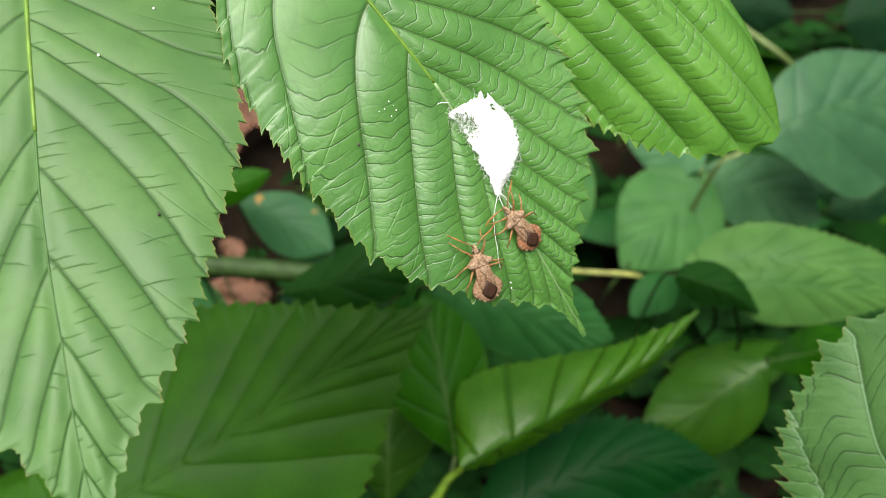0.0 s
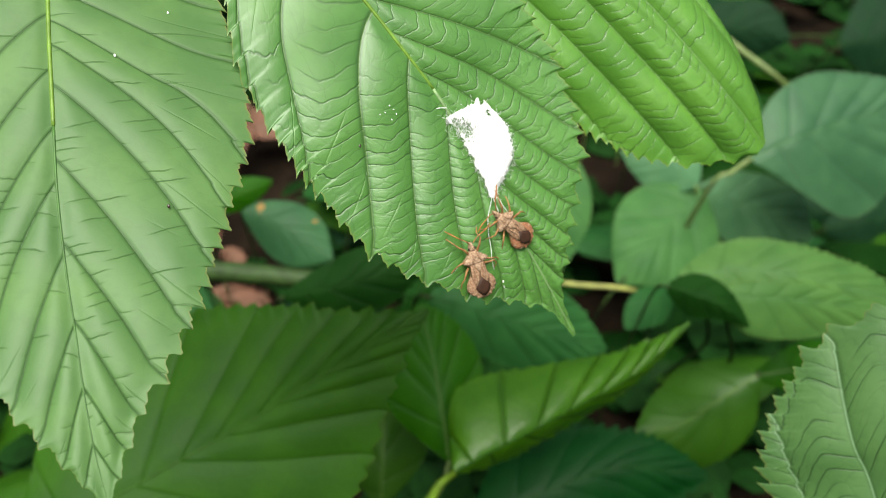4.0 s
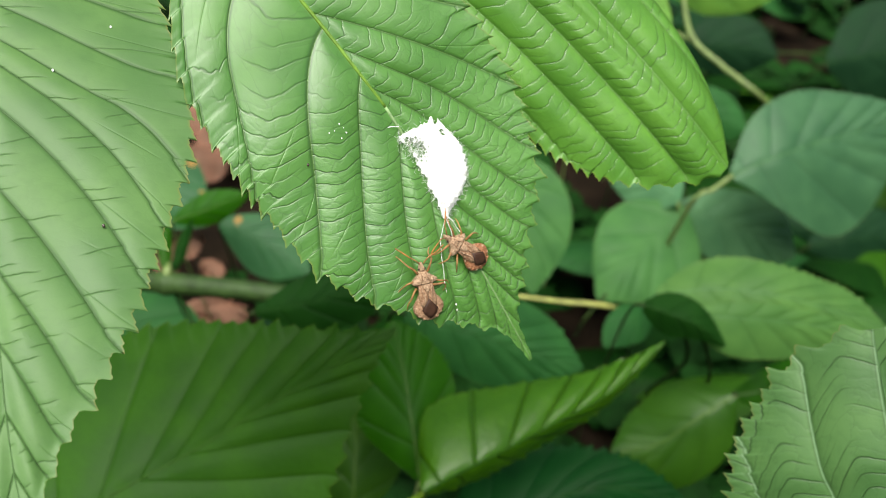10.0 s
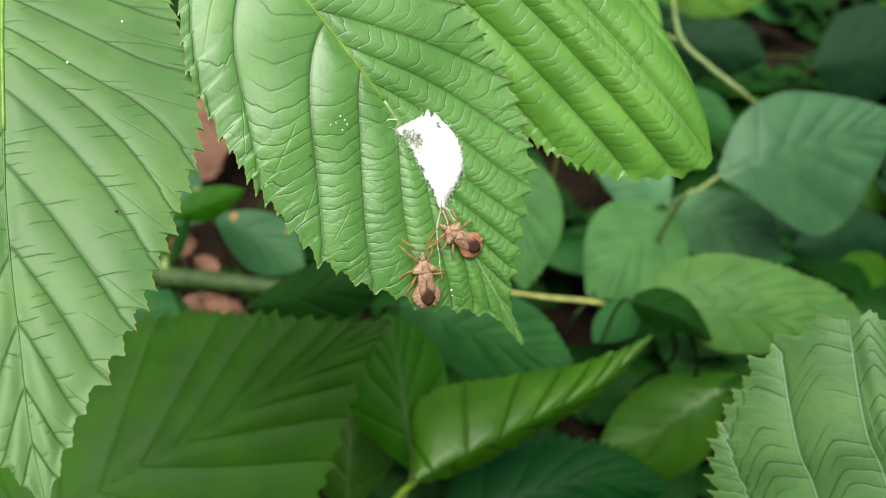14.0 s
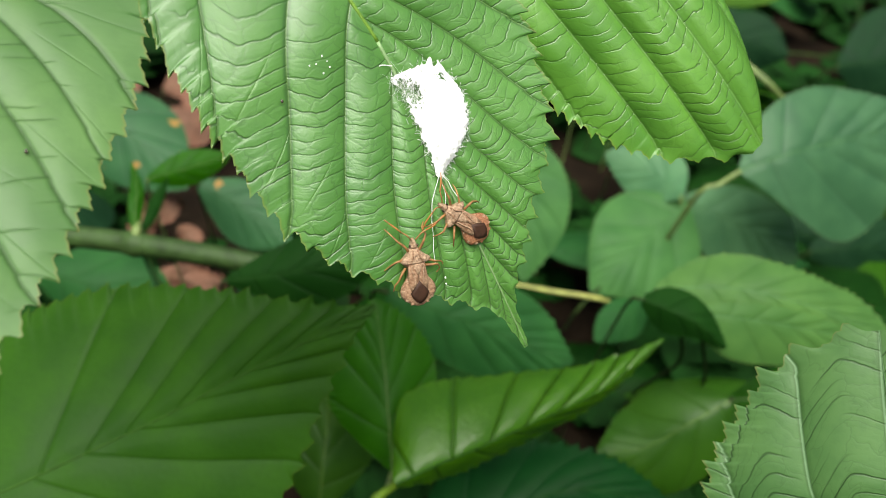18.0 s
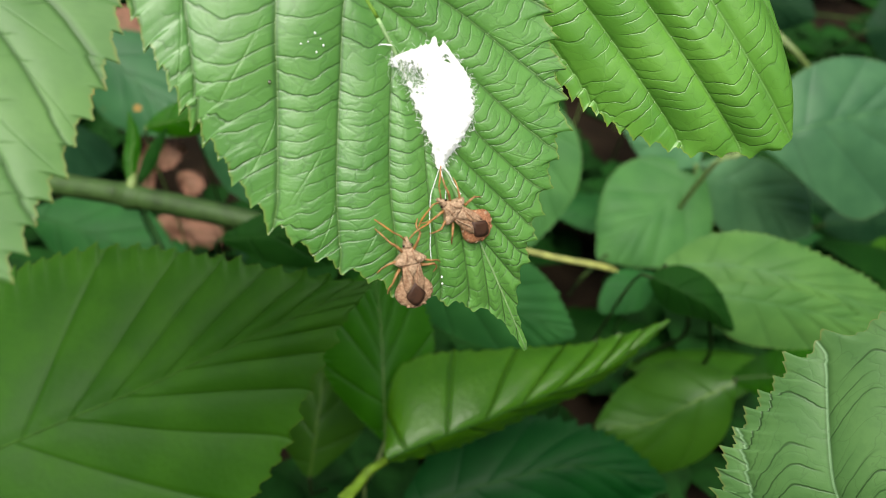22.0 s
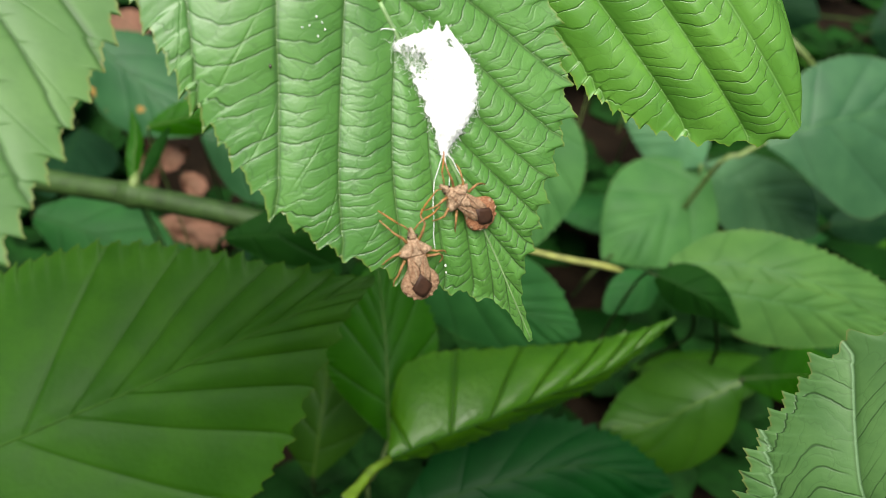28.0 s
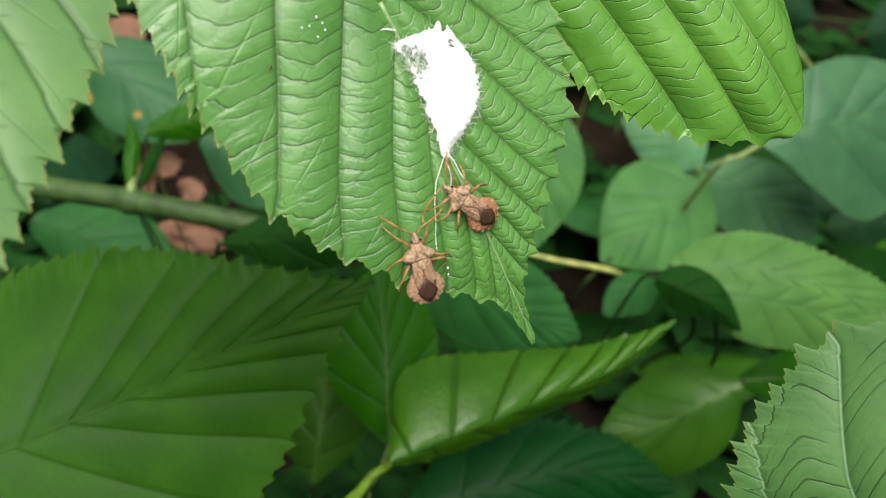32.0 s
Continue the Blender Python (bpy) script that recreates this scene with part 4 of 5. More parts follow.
    dict(name='leaf', mid=((0.3223, 0.6009, 0.0635), (0.3521, 0.605, 0.0685), (0.3868, 0.6159, 0.0657), (0.4277, 0.6239, 0.059)), a=(5.4, 21.5, 27.1, 24.6, 1.7), b=(5.4, 21.5, 27.1, 24.6, 1.7), face=(-0.431, -0.738, 0.518), tilt=(10, 10), curl=(20, 20), veins=6, fan=((-0.5, 5, 0.3), (-0.5, 5, 0.3)), steep=False, phase=(0, 0.5), tooth=0.01, pleat=0.007, mat='dusk', nt=26, rows=90, cols=20, wave=0.01, level=0.3, label='dark green leaf on a thin stalk'),
    dict(name='leaf', mid=((0.3093, 0.6533, 0.0501), (0.3417, 0.6496, 0.0448), (0.3691, 0.6426, 0.035), (0.3968, 0.6307, 0.0188)), a=(5.7, 22.9, 28.6, 25.8, 1.7), b=(5.7, 20, 25.8, 20, 1.7), face=(-0.397, -0.745, 0.537), tilt=(10, 10), curl=(20, 20), veins=6, fan=((-0.5, 5, 0.3), (-0.5, 5, 0.3)), steep=False, phase=(0, 0.5), tooth=0.01, pleat=0.007, mat='dusk', nt=26, rows=90, cols=20, wave=0.01, level=0.3, label='dark green leaf in shade'),
    dict(name='leaf', mid=((0.1893, 0.3578, 0.1253), (0.2099, 0.3606, 0.1288), (0.2347, 0.3696, 0.1237), (0.2606, 0.3743, 0.1128)), a=(3.7, 13, 17, 13.4, 1.2), b=(3.7, 13, 17, 13.4, 1.2), face=(-0.369, -0.655, 0.659), tilt=(10, 10), curl=(20, 20), veins=6, fan=((-0.5, 5, 0.3), (-0.5, 5, 0.3)), steep=False, phase=(0, 0.5), tooth=0.01, pleat=0.007, mat='lush', nt=26, rows=90, cols=20, wave=0.01, level=0.3, label='small yellowish green leaf in shade'),
    dict(name='leaf', mid=((-0.1326, 0.3291, 0.2177), (-0.1371, 0.3412, 0.2239), (-0.14, 0.354, 0.2309), (-0.1461, 0.3658, 0.2367)), a=(0.6, 2.6, 3.7, 2.6, 0.3), b=(0.6, 2.6, 3.7, 2.6, 0.3), face=(0.365, -0.742, 0.563), tilt=(10, 10), curl=(20, 20), veins=5, fan=((-0.5, 5, 0.3), (-0.5, 5, 0.3)), steep=False, phase=(0, 0.5), tooth=0.01, pleat=0.007, mat='lush', nt=26, rows=40, cols=10, wave=0.01, level=0.3, label='small green shoot leaf on a stem'),
    dict(name='leaf', mid=((-0.1326, 0.3291, 0.2177), (-0.1298, 0.3402, 0.2227), (-0.1303, 0.3556, 0.225), (-0.1299, 0.3706, 0.2268)), a=(0.6, 2.3, 3.2, 2.4, 0.3), b=(0.6, 2.3, 3.2, 2.4, 0.3), face=(0.342, -0.744, 0.575), tilt=(10, 10), curl=(20, 20), veins=5, fan=((-0.5, 5, 0.3), (-0.5, 5, 0.3)), steep=False, phase=(0, 0.5), tooth=0.01, pleat=0.007, mat='deep', nt=26, rows=40, cols=10, wave=0.01, level=0.3, label='small dark shoot leaf on a stem'),
    dict(name='dead_leaf', mid=((-0.238, 0.7181, 0.05), (-0.235, 0.752, 0.058), (-0.232, 0.7859, 0.05)), a=(1.7, 20, 24, 17, 0.9), b=(1.7, 18, 22, 16, 0.9), face=(0.2, -0.5, 0.84), tilt=(8, 8), curl=(14, 18), veins=5, fan=((-0.5, 5, 0.3), (-0.5, 5, 0.3)), steep=False, phase=(0, 0.5), tooth=0.05, pleat=0.01, mat='dry', nt=18, rows=40, cols=10, wave=0.08, level=0.3, label='flat pinkish brown dead leaf on the soil'),
    dict(name='dead_leaf', mid=((-0.2891, 0.7695, 0.05), (-0.262, 0.79, 0.058), (-0.2349, 0.8105, 0.05)), a=(1.7, 20, 24, 17, 0.9), b=(1.7, 18, 22, 16, 0.9), face=(0.2, -0.5, 0.84), tilt=(8, 8), curl=(14, 18), veins=5, fan=((-0.5, 5, 0.3), (-0.5, 5, 0.3)), steep=False, phase=(0, 0.5), tooth=0.05, pleat=0.01, mat='dry', nt=18, rows=40, cols=10, wave=0.08, level=0.3, label='flat pinkish brown dead leaf on the soil'),
    dict(name='dead_leaf', mid=((-0.178, 0.7493, 0.05), (-0.205, 0.77, 0.058), (-0.232, 0.7907, 0.05)), a=(1.7, 20, 24, 17, 0.9), b=(1.7, 18, 22, 16, 0.9), face=(0.2, -0.5, 0.84), tilt=(8, 8), curl=(14, 18), veins=5, fan=((-0.5, 5, 0.3), (-0.5, 5, 0.3)), steep=False, phase=(0, 0.5), tooth=0.05, pleat=0.01, mat='dry', nt=18, rows=40, cols=10, wave=0.08, level=0.3, label='flat pinkish brown dead leaf on the soil'),
    dict(name='dead_leaf', mid=((-0.2591, 0.6719, 0.05), (-0.24, 0.7, 0.058), (-0.2209, 0.7281, 0.05)), a=(1.7, 20, 24, 17, 0.9), b=(1.7, 18, 22, 16, 0.9), face=(0.2, -0.5, 0.84), tilt=(8, 8), curl=(14, 18), veins=5, fan=((-0.5, 5, 0.3), (-0.5, 5, 0.3)), steep=False, phase=(0, 0.5), tooth=0.05, pleat=0.01, mat='dry', nt=18, rows=40, cols=10, wave=0.08, level=0.3, label='flat pinkish brown dead leaf on the soil'),
    dict(name='dead_leaf', mid=((-0.3911, 0.7032, 0.05), (-0.36, 0.717, 0.058), (-0.3289, 0.7308, 0.05)), a=(1.7, 20, 24, 17, 0.9), b=(1.7, 18, 22, 16, 0.9), face=(0.2, -0.5, 0.84), tilt=(8, 8), curl=(14, 18), veins=5, fan=((-0.5, 5, 0.3), (-0.5, 5, 0.3)), steep=False, phase=(0, 0.5), tooth=0.05, pleat=0.01, mat='dry', nt=18, rows=40, cols=10, wave=0.08, level=0.3, label='flat pinkish brown dead leaf on the soil'),
    dict(name='dead_leaf', mid=((-0.3073, 0.7403, 0.05), (-0.335, 0.76, 0.058), (-0.3627, 0.7797, 0.05)), a=(1.7, 20, 24, 17, 0.9), b=(1.7, 18, 22, 16, 0.9), face=(0.2, -0.5, 0.84), tilt=(8, 8), curl=(14, 18), veins=5, fan=((-0.5, 5, 0.3), (-0.5, 5, 0.3)), steep=False, phase=(0, 0.5), tooth=0.05, pleat=0.01, mat='dry', nt=18, rows=40, cols=10, wave=0.08, level=0.3, label='flat pinkish brown dead leaf on the soil'),
]
# end of leaf table

# ---- ground ----
def ground():
    n = 120
    t = np.linspace(-1, 1, n)
    x = np.sign(t) * (np.abs(t) ** 3) * 60
    gx, gy = np.meshgrid(x, x + 0.6, indexing="ij")
    z = np.array([[0.012 * noise.noise((a * 6, b * 6, 0.3)) + 0.004 * noise.noise((a * 30, b * 30, 1.3)) if abs(a) < 5 else 0.0 for a, b in zip(r1, r2)] for r1, r2 in zip(gx, gy)])
    ids = np.arange(n * n).reshape(n, n)
    f = np.stack([ids[:-1, :-1], ids[1:, :-1], ids[1:, 1:], ids[:-1, 1:]], -1).reshape(-1, 4)
    me = mesh_of("ground", np.stack([gx, gy, z], -1).reshape(-1, 3), f.tolist())
    me.materials.append(SOIL)
    tagged(new("ground", me), "bare brown garden soil under the plants", "soil", kind="structure")


ground()


def hedge():
    """Unseen ring of dense shrubs, added to close the place and block low sky light."""
    n, k = 160, 14
    verts, f = [], []
    for i in range(n):
        a = 2 * math.pi * i / n
        for j in range(k):
            h = j / (k - 1)
            r = 2.3 + 0.25 * noise.noise((math.cos(a) * 6, math.sin(a) * 6, h * 4)) + 0.5 * h * h
            verts.append((r * math.cos(a), 0.5 + r * math.sin(a), -0.02 + 1.15 * h + (0.12 * noise.noise((a * 8, 0, 3)) if j == k - 1 else 0)))
    for i in range(n):
        for j in range(k - 1):
            p, q = i * k + j, ((i + 1) % n) * k + j
            f.append((p, p + 1, q + 1, q))
    me = mesh_of("sky_block_ring", np.array(verts), f)
    me.materials.append(plain("sky_block_hedge", (0.04, 0.10, 0.025), 0.8, 40.0, 0.5, 0.01))
    tagged(new("sky_block_ring", me), "unseen ring of dark green shrubs added to block low sky light", "hedge", kind="structure")


hedge()

# ---- leaves ----
def held(ob, thing):
    ob.matrix_parent_inverse = Matrix.Translation(thing.location).inverted()
    return ob


compound = tagged(new("raspberry_leaf"), "bright green raspberry leaf of three toothed leaflets", "leaf")
compound.location = TRIPLE[0]["mid"][0]
LEAFLETS = []
for i, s in enumerate(TRIPLE):
    blade, *shape = add_leaf(s, compound, 11 + i)
    LEAFLETS.append(held(blade, compound))
ROOTS = [np.array(s["mid"][0]) for s in TRIPLE]
FORK = (ROOTS[0] + ROOTS[1] + ROOTS[2]) / 3 + np.array((0.0, 0.03, 0.01))
for root in ROOTS:
    held(part("stalk", tube("stalk", [root, (root + FORK) / 2 + np.array((0, 0.004, 0.003)), FORK], (0.0011, 0.0014)), STALK, compound, "thin green leaf stalk"), compound)
held(part("stalk", tube("stalk", [FORK, (-0.15, 0.28, 0.48), (-0.4, 0.4, 0.4), (-0.62, 0.45, -0.01)], (0.0016, 0.002, 0.003)), STALK, compound, "long green leaf stalk"), compound)

THINGS = []
for i, s in enumerate(LEAVES):
    thing = tagged(new(s["name"]), s["label"], "leaf")
    thing.location = s["mid"][0]
    blade, c, nor, length = add_leaf(s, thing, 31 + i)
    held(blade, thing)
    base = np.array(s["mid"][0])
    back = unit(base - np.array(s["mid"][1]))
    line = [*s["stalk"][::-1]] if "stalk" in s else [base, base + back * 0.1 * length + np.array((0, 0.012, -0.02))]
    end = np.array(line[-1])
    foot = np.array((end[0] + 0.1 * length * back[0], end[1] + 0.05, -0.005))
    line += [end * 0.45 + foot * 0.55 + np.array((0, 0.01, 0)), foot]
    held(part("stalk", tube("stalk", line, (0.0016, 0.0042, 0.0046, 0.004) if s["mat"] == "sheen" else (0.009 * length + 0.0003, 0.009 * length + 0.0003), 8, 30), LIME if s["mat"] == "sheen" else STALK if s["mat"] in ("lush", "blue", "pale", "light") else UNDER, thing, "green leaf stalk"), thing)
    THINGS.append(thing)


# ---- specks on the leaflets ----
def speck(x, y, z, size, pale, leaflet):
    me = bpy.data.meshes.new("speck")
    bm = bmesh.new()
    bmesh.ops.create_icosphere(bm, subdivisions=2, radius=size * 0.0006, matrix=pose(x, y, z, 50, 0, 20) @ Matrix.Diagonal((1.0, 1.4, 0.5, 1.0)))
    bm.to_mesh(me)
    bm.free()
    (part("pale_speck" if pale else "dark_speck", me, SILK if pale else EYE, leaflet))


for spot in [(-0.0167, 0.1554, 0.4004, 0.45, 0.0), (0.0011, 0.1582, 0.3915, 0.3, 0.0), (-0.0106, 0.163, 0.4068, 0.25, 1.0), (-0.0115, 0.1618, 0.4056, 0.2, 1.0), (-0.009, 0.1626, 0.4049, 0.25, 1.0), (-0.0126, 0.161, 0.4055, 0.2, 1.0), (-0.01, 0.1617, 0.4039, 0.22, 1.0), (0.0176, 0.1487, 0.3677, 0.3, 1.0), (0.0179, 0.1484, 0.3663, 0.25, 1.0), (-0.0096, 0.1629, 0.4059, 0.18, 1.0)]:
    speck(*spot, LEAFLETS[0])
for spot in [(-0.0512, 0.1263, 0.4025, 0.5, 0.0), (-0.0662, 0.1507, 0.4228, 0.4, 1.0), (-0.0585, 0.1643, 0.4267, 0.35, 1.0)]:
    speck(*spot, LEAFLETS[2])

# ---- undergrowth ----
def undergrowth():
    rng = np.random.default_rng(5)
    models = []
    # darkened greens only: shade between the plants sits in their base colour
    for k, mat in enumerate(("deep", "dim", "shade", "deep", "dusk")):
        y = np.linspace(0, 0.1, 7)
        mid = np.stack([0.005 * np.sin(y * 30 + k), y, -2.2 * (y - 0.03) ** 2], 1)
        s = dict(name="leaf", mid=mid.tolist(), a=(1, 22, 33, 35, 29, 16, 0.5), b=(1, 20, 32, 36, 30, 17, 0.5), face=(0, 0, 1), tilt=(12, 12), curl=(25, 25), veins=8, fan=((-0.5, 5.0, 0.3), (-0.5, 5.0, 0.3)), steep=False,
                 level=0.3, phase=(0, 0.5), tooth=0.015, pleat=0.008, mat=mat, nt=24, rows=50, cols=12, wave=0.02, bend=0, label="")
        thing = tagged(new("leaf"), "undergrowth leaf on a thin stalk, its green darkened for shade", "leaf", "undergrowth leaves")
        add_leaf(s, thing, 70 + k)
        part("stalk", tube("stalk", [(0, 0, 0), (0, -0.012, -0.004), (0, -0.02, -0.05), (0, -0.02, -0.22)], (0.0009, 0.0012)), UNDER, thing)
        models.append(thing)
    clear = [(-0.235, 0.75, 0.09), (-0.35, 0.73, 0.07), (-0.205, 0.62, 0.06), (0.13, 0.67, 0.075), (0.12, 0.44, 0.06), (0.39, 1.0, 0.13), (-0.29, 0.64, 0.06), (-0.18, 0.49, 0.05), (-0.23, 0.67, 0.06), (0.44, 0.85, 0.07)]
    spots = []
    tries = 0
    while len(spots) < 285 and tries < 20000:
        tries += 1
        y = 0.25 + 1.35 * rng.random() ** 0.8
        x = rng.uniform(-0.62, 0.68) * (0.22 + y)
        z = rng.uniform(0.03, 0.12) if y > 0.55 else rng.uniform(0.02, 0.06)
        if any((x - a) ** 2 + (y - b) ** 2 < r * r for a, b, r in clear) or any((x - a) ** 2 + (y - b) ** 2 < 0.035 ** 2 for a, b, _ in spots):
            continue
        spots.append((x, y, z))
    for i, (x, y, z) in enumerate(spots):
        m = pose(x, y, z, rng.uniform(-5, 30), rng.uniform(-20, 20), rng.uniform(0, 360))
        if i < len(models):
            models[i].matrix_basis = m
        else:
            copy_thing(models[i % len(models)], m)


undergrowth()


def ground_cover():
    """Low small leaves added to hide most of the soil, near black for the shaded gaps."""
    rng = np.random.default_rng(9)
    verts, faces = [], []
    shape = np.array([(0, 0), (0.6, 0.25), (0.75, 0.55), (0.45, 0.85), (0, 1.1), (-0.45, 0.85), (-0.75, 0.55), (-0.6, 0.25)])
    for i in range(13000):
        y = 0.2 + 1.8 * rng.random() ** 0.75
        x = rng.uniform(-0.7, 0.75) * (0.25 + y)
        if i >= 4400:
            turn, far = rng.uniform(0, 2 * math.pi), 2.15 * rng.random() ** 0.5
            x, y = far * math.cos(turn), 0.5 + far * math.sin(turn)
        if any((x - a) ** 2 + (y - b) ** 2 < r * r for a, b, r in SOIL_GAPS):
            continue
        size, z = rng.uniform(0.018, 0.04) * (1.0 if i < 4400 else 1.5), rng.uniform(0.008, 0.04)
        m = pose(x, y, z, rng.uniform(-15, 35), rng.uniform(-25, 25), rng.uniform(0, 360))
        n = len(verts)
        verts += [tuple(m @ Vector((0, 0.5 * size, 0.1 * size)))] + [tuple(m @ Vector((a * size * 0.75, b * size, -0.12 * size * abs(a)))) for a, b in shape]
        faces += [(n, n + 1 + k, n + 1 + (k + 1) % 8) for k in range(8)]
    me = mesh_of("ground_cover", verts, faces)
    # near-black green carries the shade of the gaps between plants
    me.materials.append(plain("shaded_low_leaves", (0.007, 0.036, 0.005), 0.75, 30.0, 0.5, 0.0005, gloss=0.08))
    tagged(new("ground_cover", me), "low leaves covering the soil, near black to stand in for shaded gaps", "ground cover", kind="stuff")


SOIL_GAPS = [(-0.235, 0.75, 0.09), (-0.35, 0.73, 0.07), (-0.205, 0.62, 0.06), (0.15, 0.79, 0.06), (0.14, 0.52, 0.045), (0.45, 1.16, 0.1), (-0.35, 0.76, 0.06), (-0.21, 0.58, 0.05), (-0.28, 0.8, 0.06)]
ground_cover()

# ---- stems, twigs and litter ----
def twig(name, label, line, radii, mat, category="stem"):
    thing = tagged(new(name), label, category)
    thing.location = line[0]
    held(part("shaft", tube("shaft", line, radii, 12, 40), mat, thing), thing)
    return thing


stem = twig("woody_stem", "thick green-brown plant stem crossing the undergrowth", [(-0.2764, 0.3388, 0.2085), (-0.1797, 0.3313, 0.2135), (-0.1331, 0.3278, 0.2162), (-0.0767, 0.3227, 0.2171), (-0.0231, 0.3240, 0.2090)], (0.0058, 0.0056, 0.0053, 0.0050), STEM)
held(part("node", tube("node", [(-0.1387, 0.3283, 0.2161), (-0.1331, 0.3278, 0.2162), (-0.1273, 0.3272, 0.2162)], (0.0056, 0.0070, 0.0055), 12, 12), STEM, stem, "swollen reddish node"), stem)
held(part("bud", tube("bud", [(-0.1323, 0.3268, 0.2196), (-0.1321, 0.3296, 0.2228), (-0.1327, 0.3349, 0.2243)], (0.0022, 0.0026, 0.0006), 8, 12), STALK, stem), stem)
twig("yellow_twig", "short pale yellow twig between leaves", [(0.0533, 0.4193, 0.1427), (0.0834, 0.4182, 0.1407), (0.1162, 0.4214, 0.1361), (0.1363, 0.4452, 0.1093)], (0.0012, 0.0016, 0.0012), YELLOW, "twig")
twig("bare_twig", "thin bare brown twig among the leaves", [(0.1216, 0.4531, 0.12), (0.1084, 0.4429, 0.1067), (0.1037, 0.449, 0.0816)], (0.0012, 0.001), WOOD, "twig")
twig("plant_stem", "pale green forked plant stem", [(0.1663, 0.6112, 0.2956), (0.1701, 0.5649, 0.2674), (0.1892, 0.543, 0.2547), (0.2104, 0.5236, 0.2452), (0.2358, 0.5323, 0.223)], (0.0016, 0.0019, 0.0021, 0.002), STALK)
twig("side_stem", "pale green side stem", [(0.1508, 0.5869, 0.2636), (0.1633, 0.5736, 0.2625), (0.1732, 0.5614, 0.2627)], (0.0014, 0.002), STALK)
twig("dry_twig", "thin dry twig over the soil", [(0.3584, 0.9378, 0.0943), (0.4118, 0.9394, 0.0955), (0.4453, 0.939, 0.0945)], (0.0016, 0.0014), WOOD, "twig")

# ---- creatures ----
FLAT = Matrix(((0.9495, 0.0, 0.3140, 0.0150), (0.2744, 0.4852, -0.8300, 0.1530), (-0.1523, 0.8744, 0.4610, 0.3734), (0, 0, 0, 1)))


def shell(name, length, width, height, profile, cols=16, rows=28, y0=0.0, rough=0.0, seed=0):
    """A flattened, domed plate: profile gives the half width along its length (in mm), closed below."""
    u = np.linspace(0, 1, rows)
    w = np.maximum(smooth_steps(profile, u) * width, 0.02)
    v = np.linspace(-1, 1, cols)
    rng = np.random.default_rng(seed)
    verts = []
    for k, (a, b) in enumerate(zip(u, w)):
        for c in v:
            dome = (1 - c * c) ** 0.45 * height * min(1, 3.2 * a + 0.25, 3.2 * (1 - a) + 0.3)
            verts.append((b * c, y0 - a * length, dome + rng.normal(0, rough)))
    n = len(verts)
    verts += [(x, y, -0.25 * height) for x, y, z in verts]
    f = []
    for i in range(rows - 1):
        for j in range(cols - 1):
            q = (i * cols + j, (i + 1) * cols + j, (i + 1) * cols + j + 1, i * cols + j + 1)
            f += [q, tuple(n + k for k in q[::-1])]
        f += [(i * cols, n + i * cols, n + (i + 1) * cols, (i + 1) * cols), ((i + 1) * cols - 1, (i + 2) * cols - 1, n + (i + 2) * cols - 1, n + (i + 1) * cols - 1)]
    f += [tuple(range(cols)) + tuple(range(n + cols - 1, n - 1, -1)), tuple(range((rows - 1) * cols, rows * cols))[::-1] + tuple(range(n + (rows - 1) * cols, n + rows * cols))]
    return mesh_of(name, np.array(verts) * 0.001, f)


def plate(name, corners, thick, dome=0.15):
    """A thin, slightly domed plate with the given corners (mm)."""
    c = np.array(corners, float)
    mid = c.mean(0)
    ring = np.vstack([mid + (c - mid) * 0.55 + (0, 0, dome * 0.8), c])
    k = len(c)
    verts = [tuple(mid + (0, 0, dome))] + [tuple(p) for p in ring] + [tuple(p - (0, 0, thick)) for p in c]
    f = [(0, 1 + i, 1 + (i + 1) % k) for i in range(k)]
    f += [(1 + i, 1 + k + i, 1 + k + (i + 1) % k, 1 + (i + 1) % k) for i in range(k)]
    f += [(1 + k + i, 1 + 2 * k + i, 1 + 2 * k + (i + 1) % k, 1 + k + (i + 1) % k) for i in range(k)]
    f += [tuple(range(1 + 2 * k, 1 + 3 * k))[::-1]]
    return mesh_of(name, np.array(verts) * 0.001, f)


def mm(line):
    return (np.array(line, float) * 0.001).tolist()


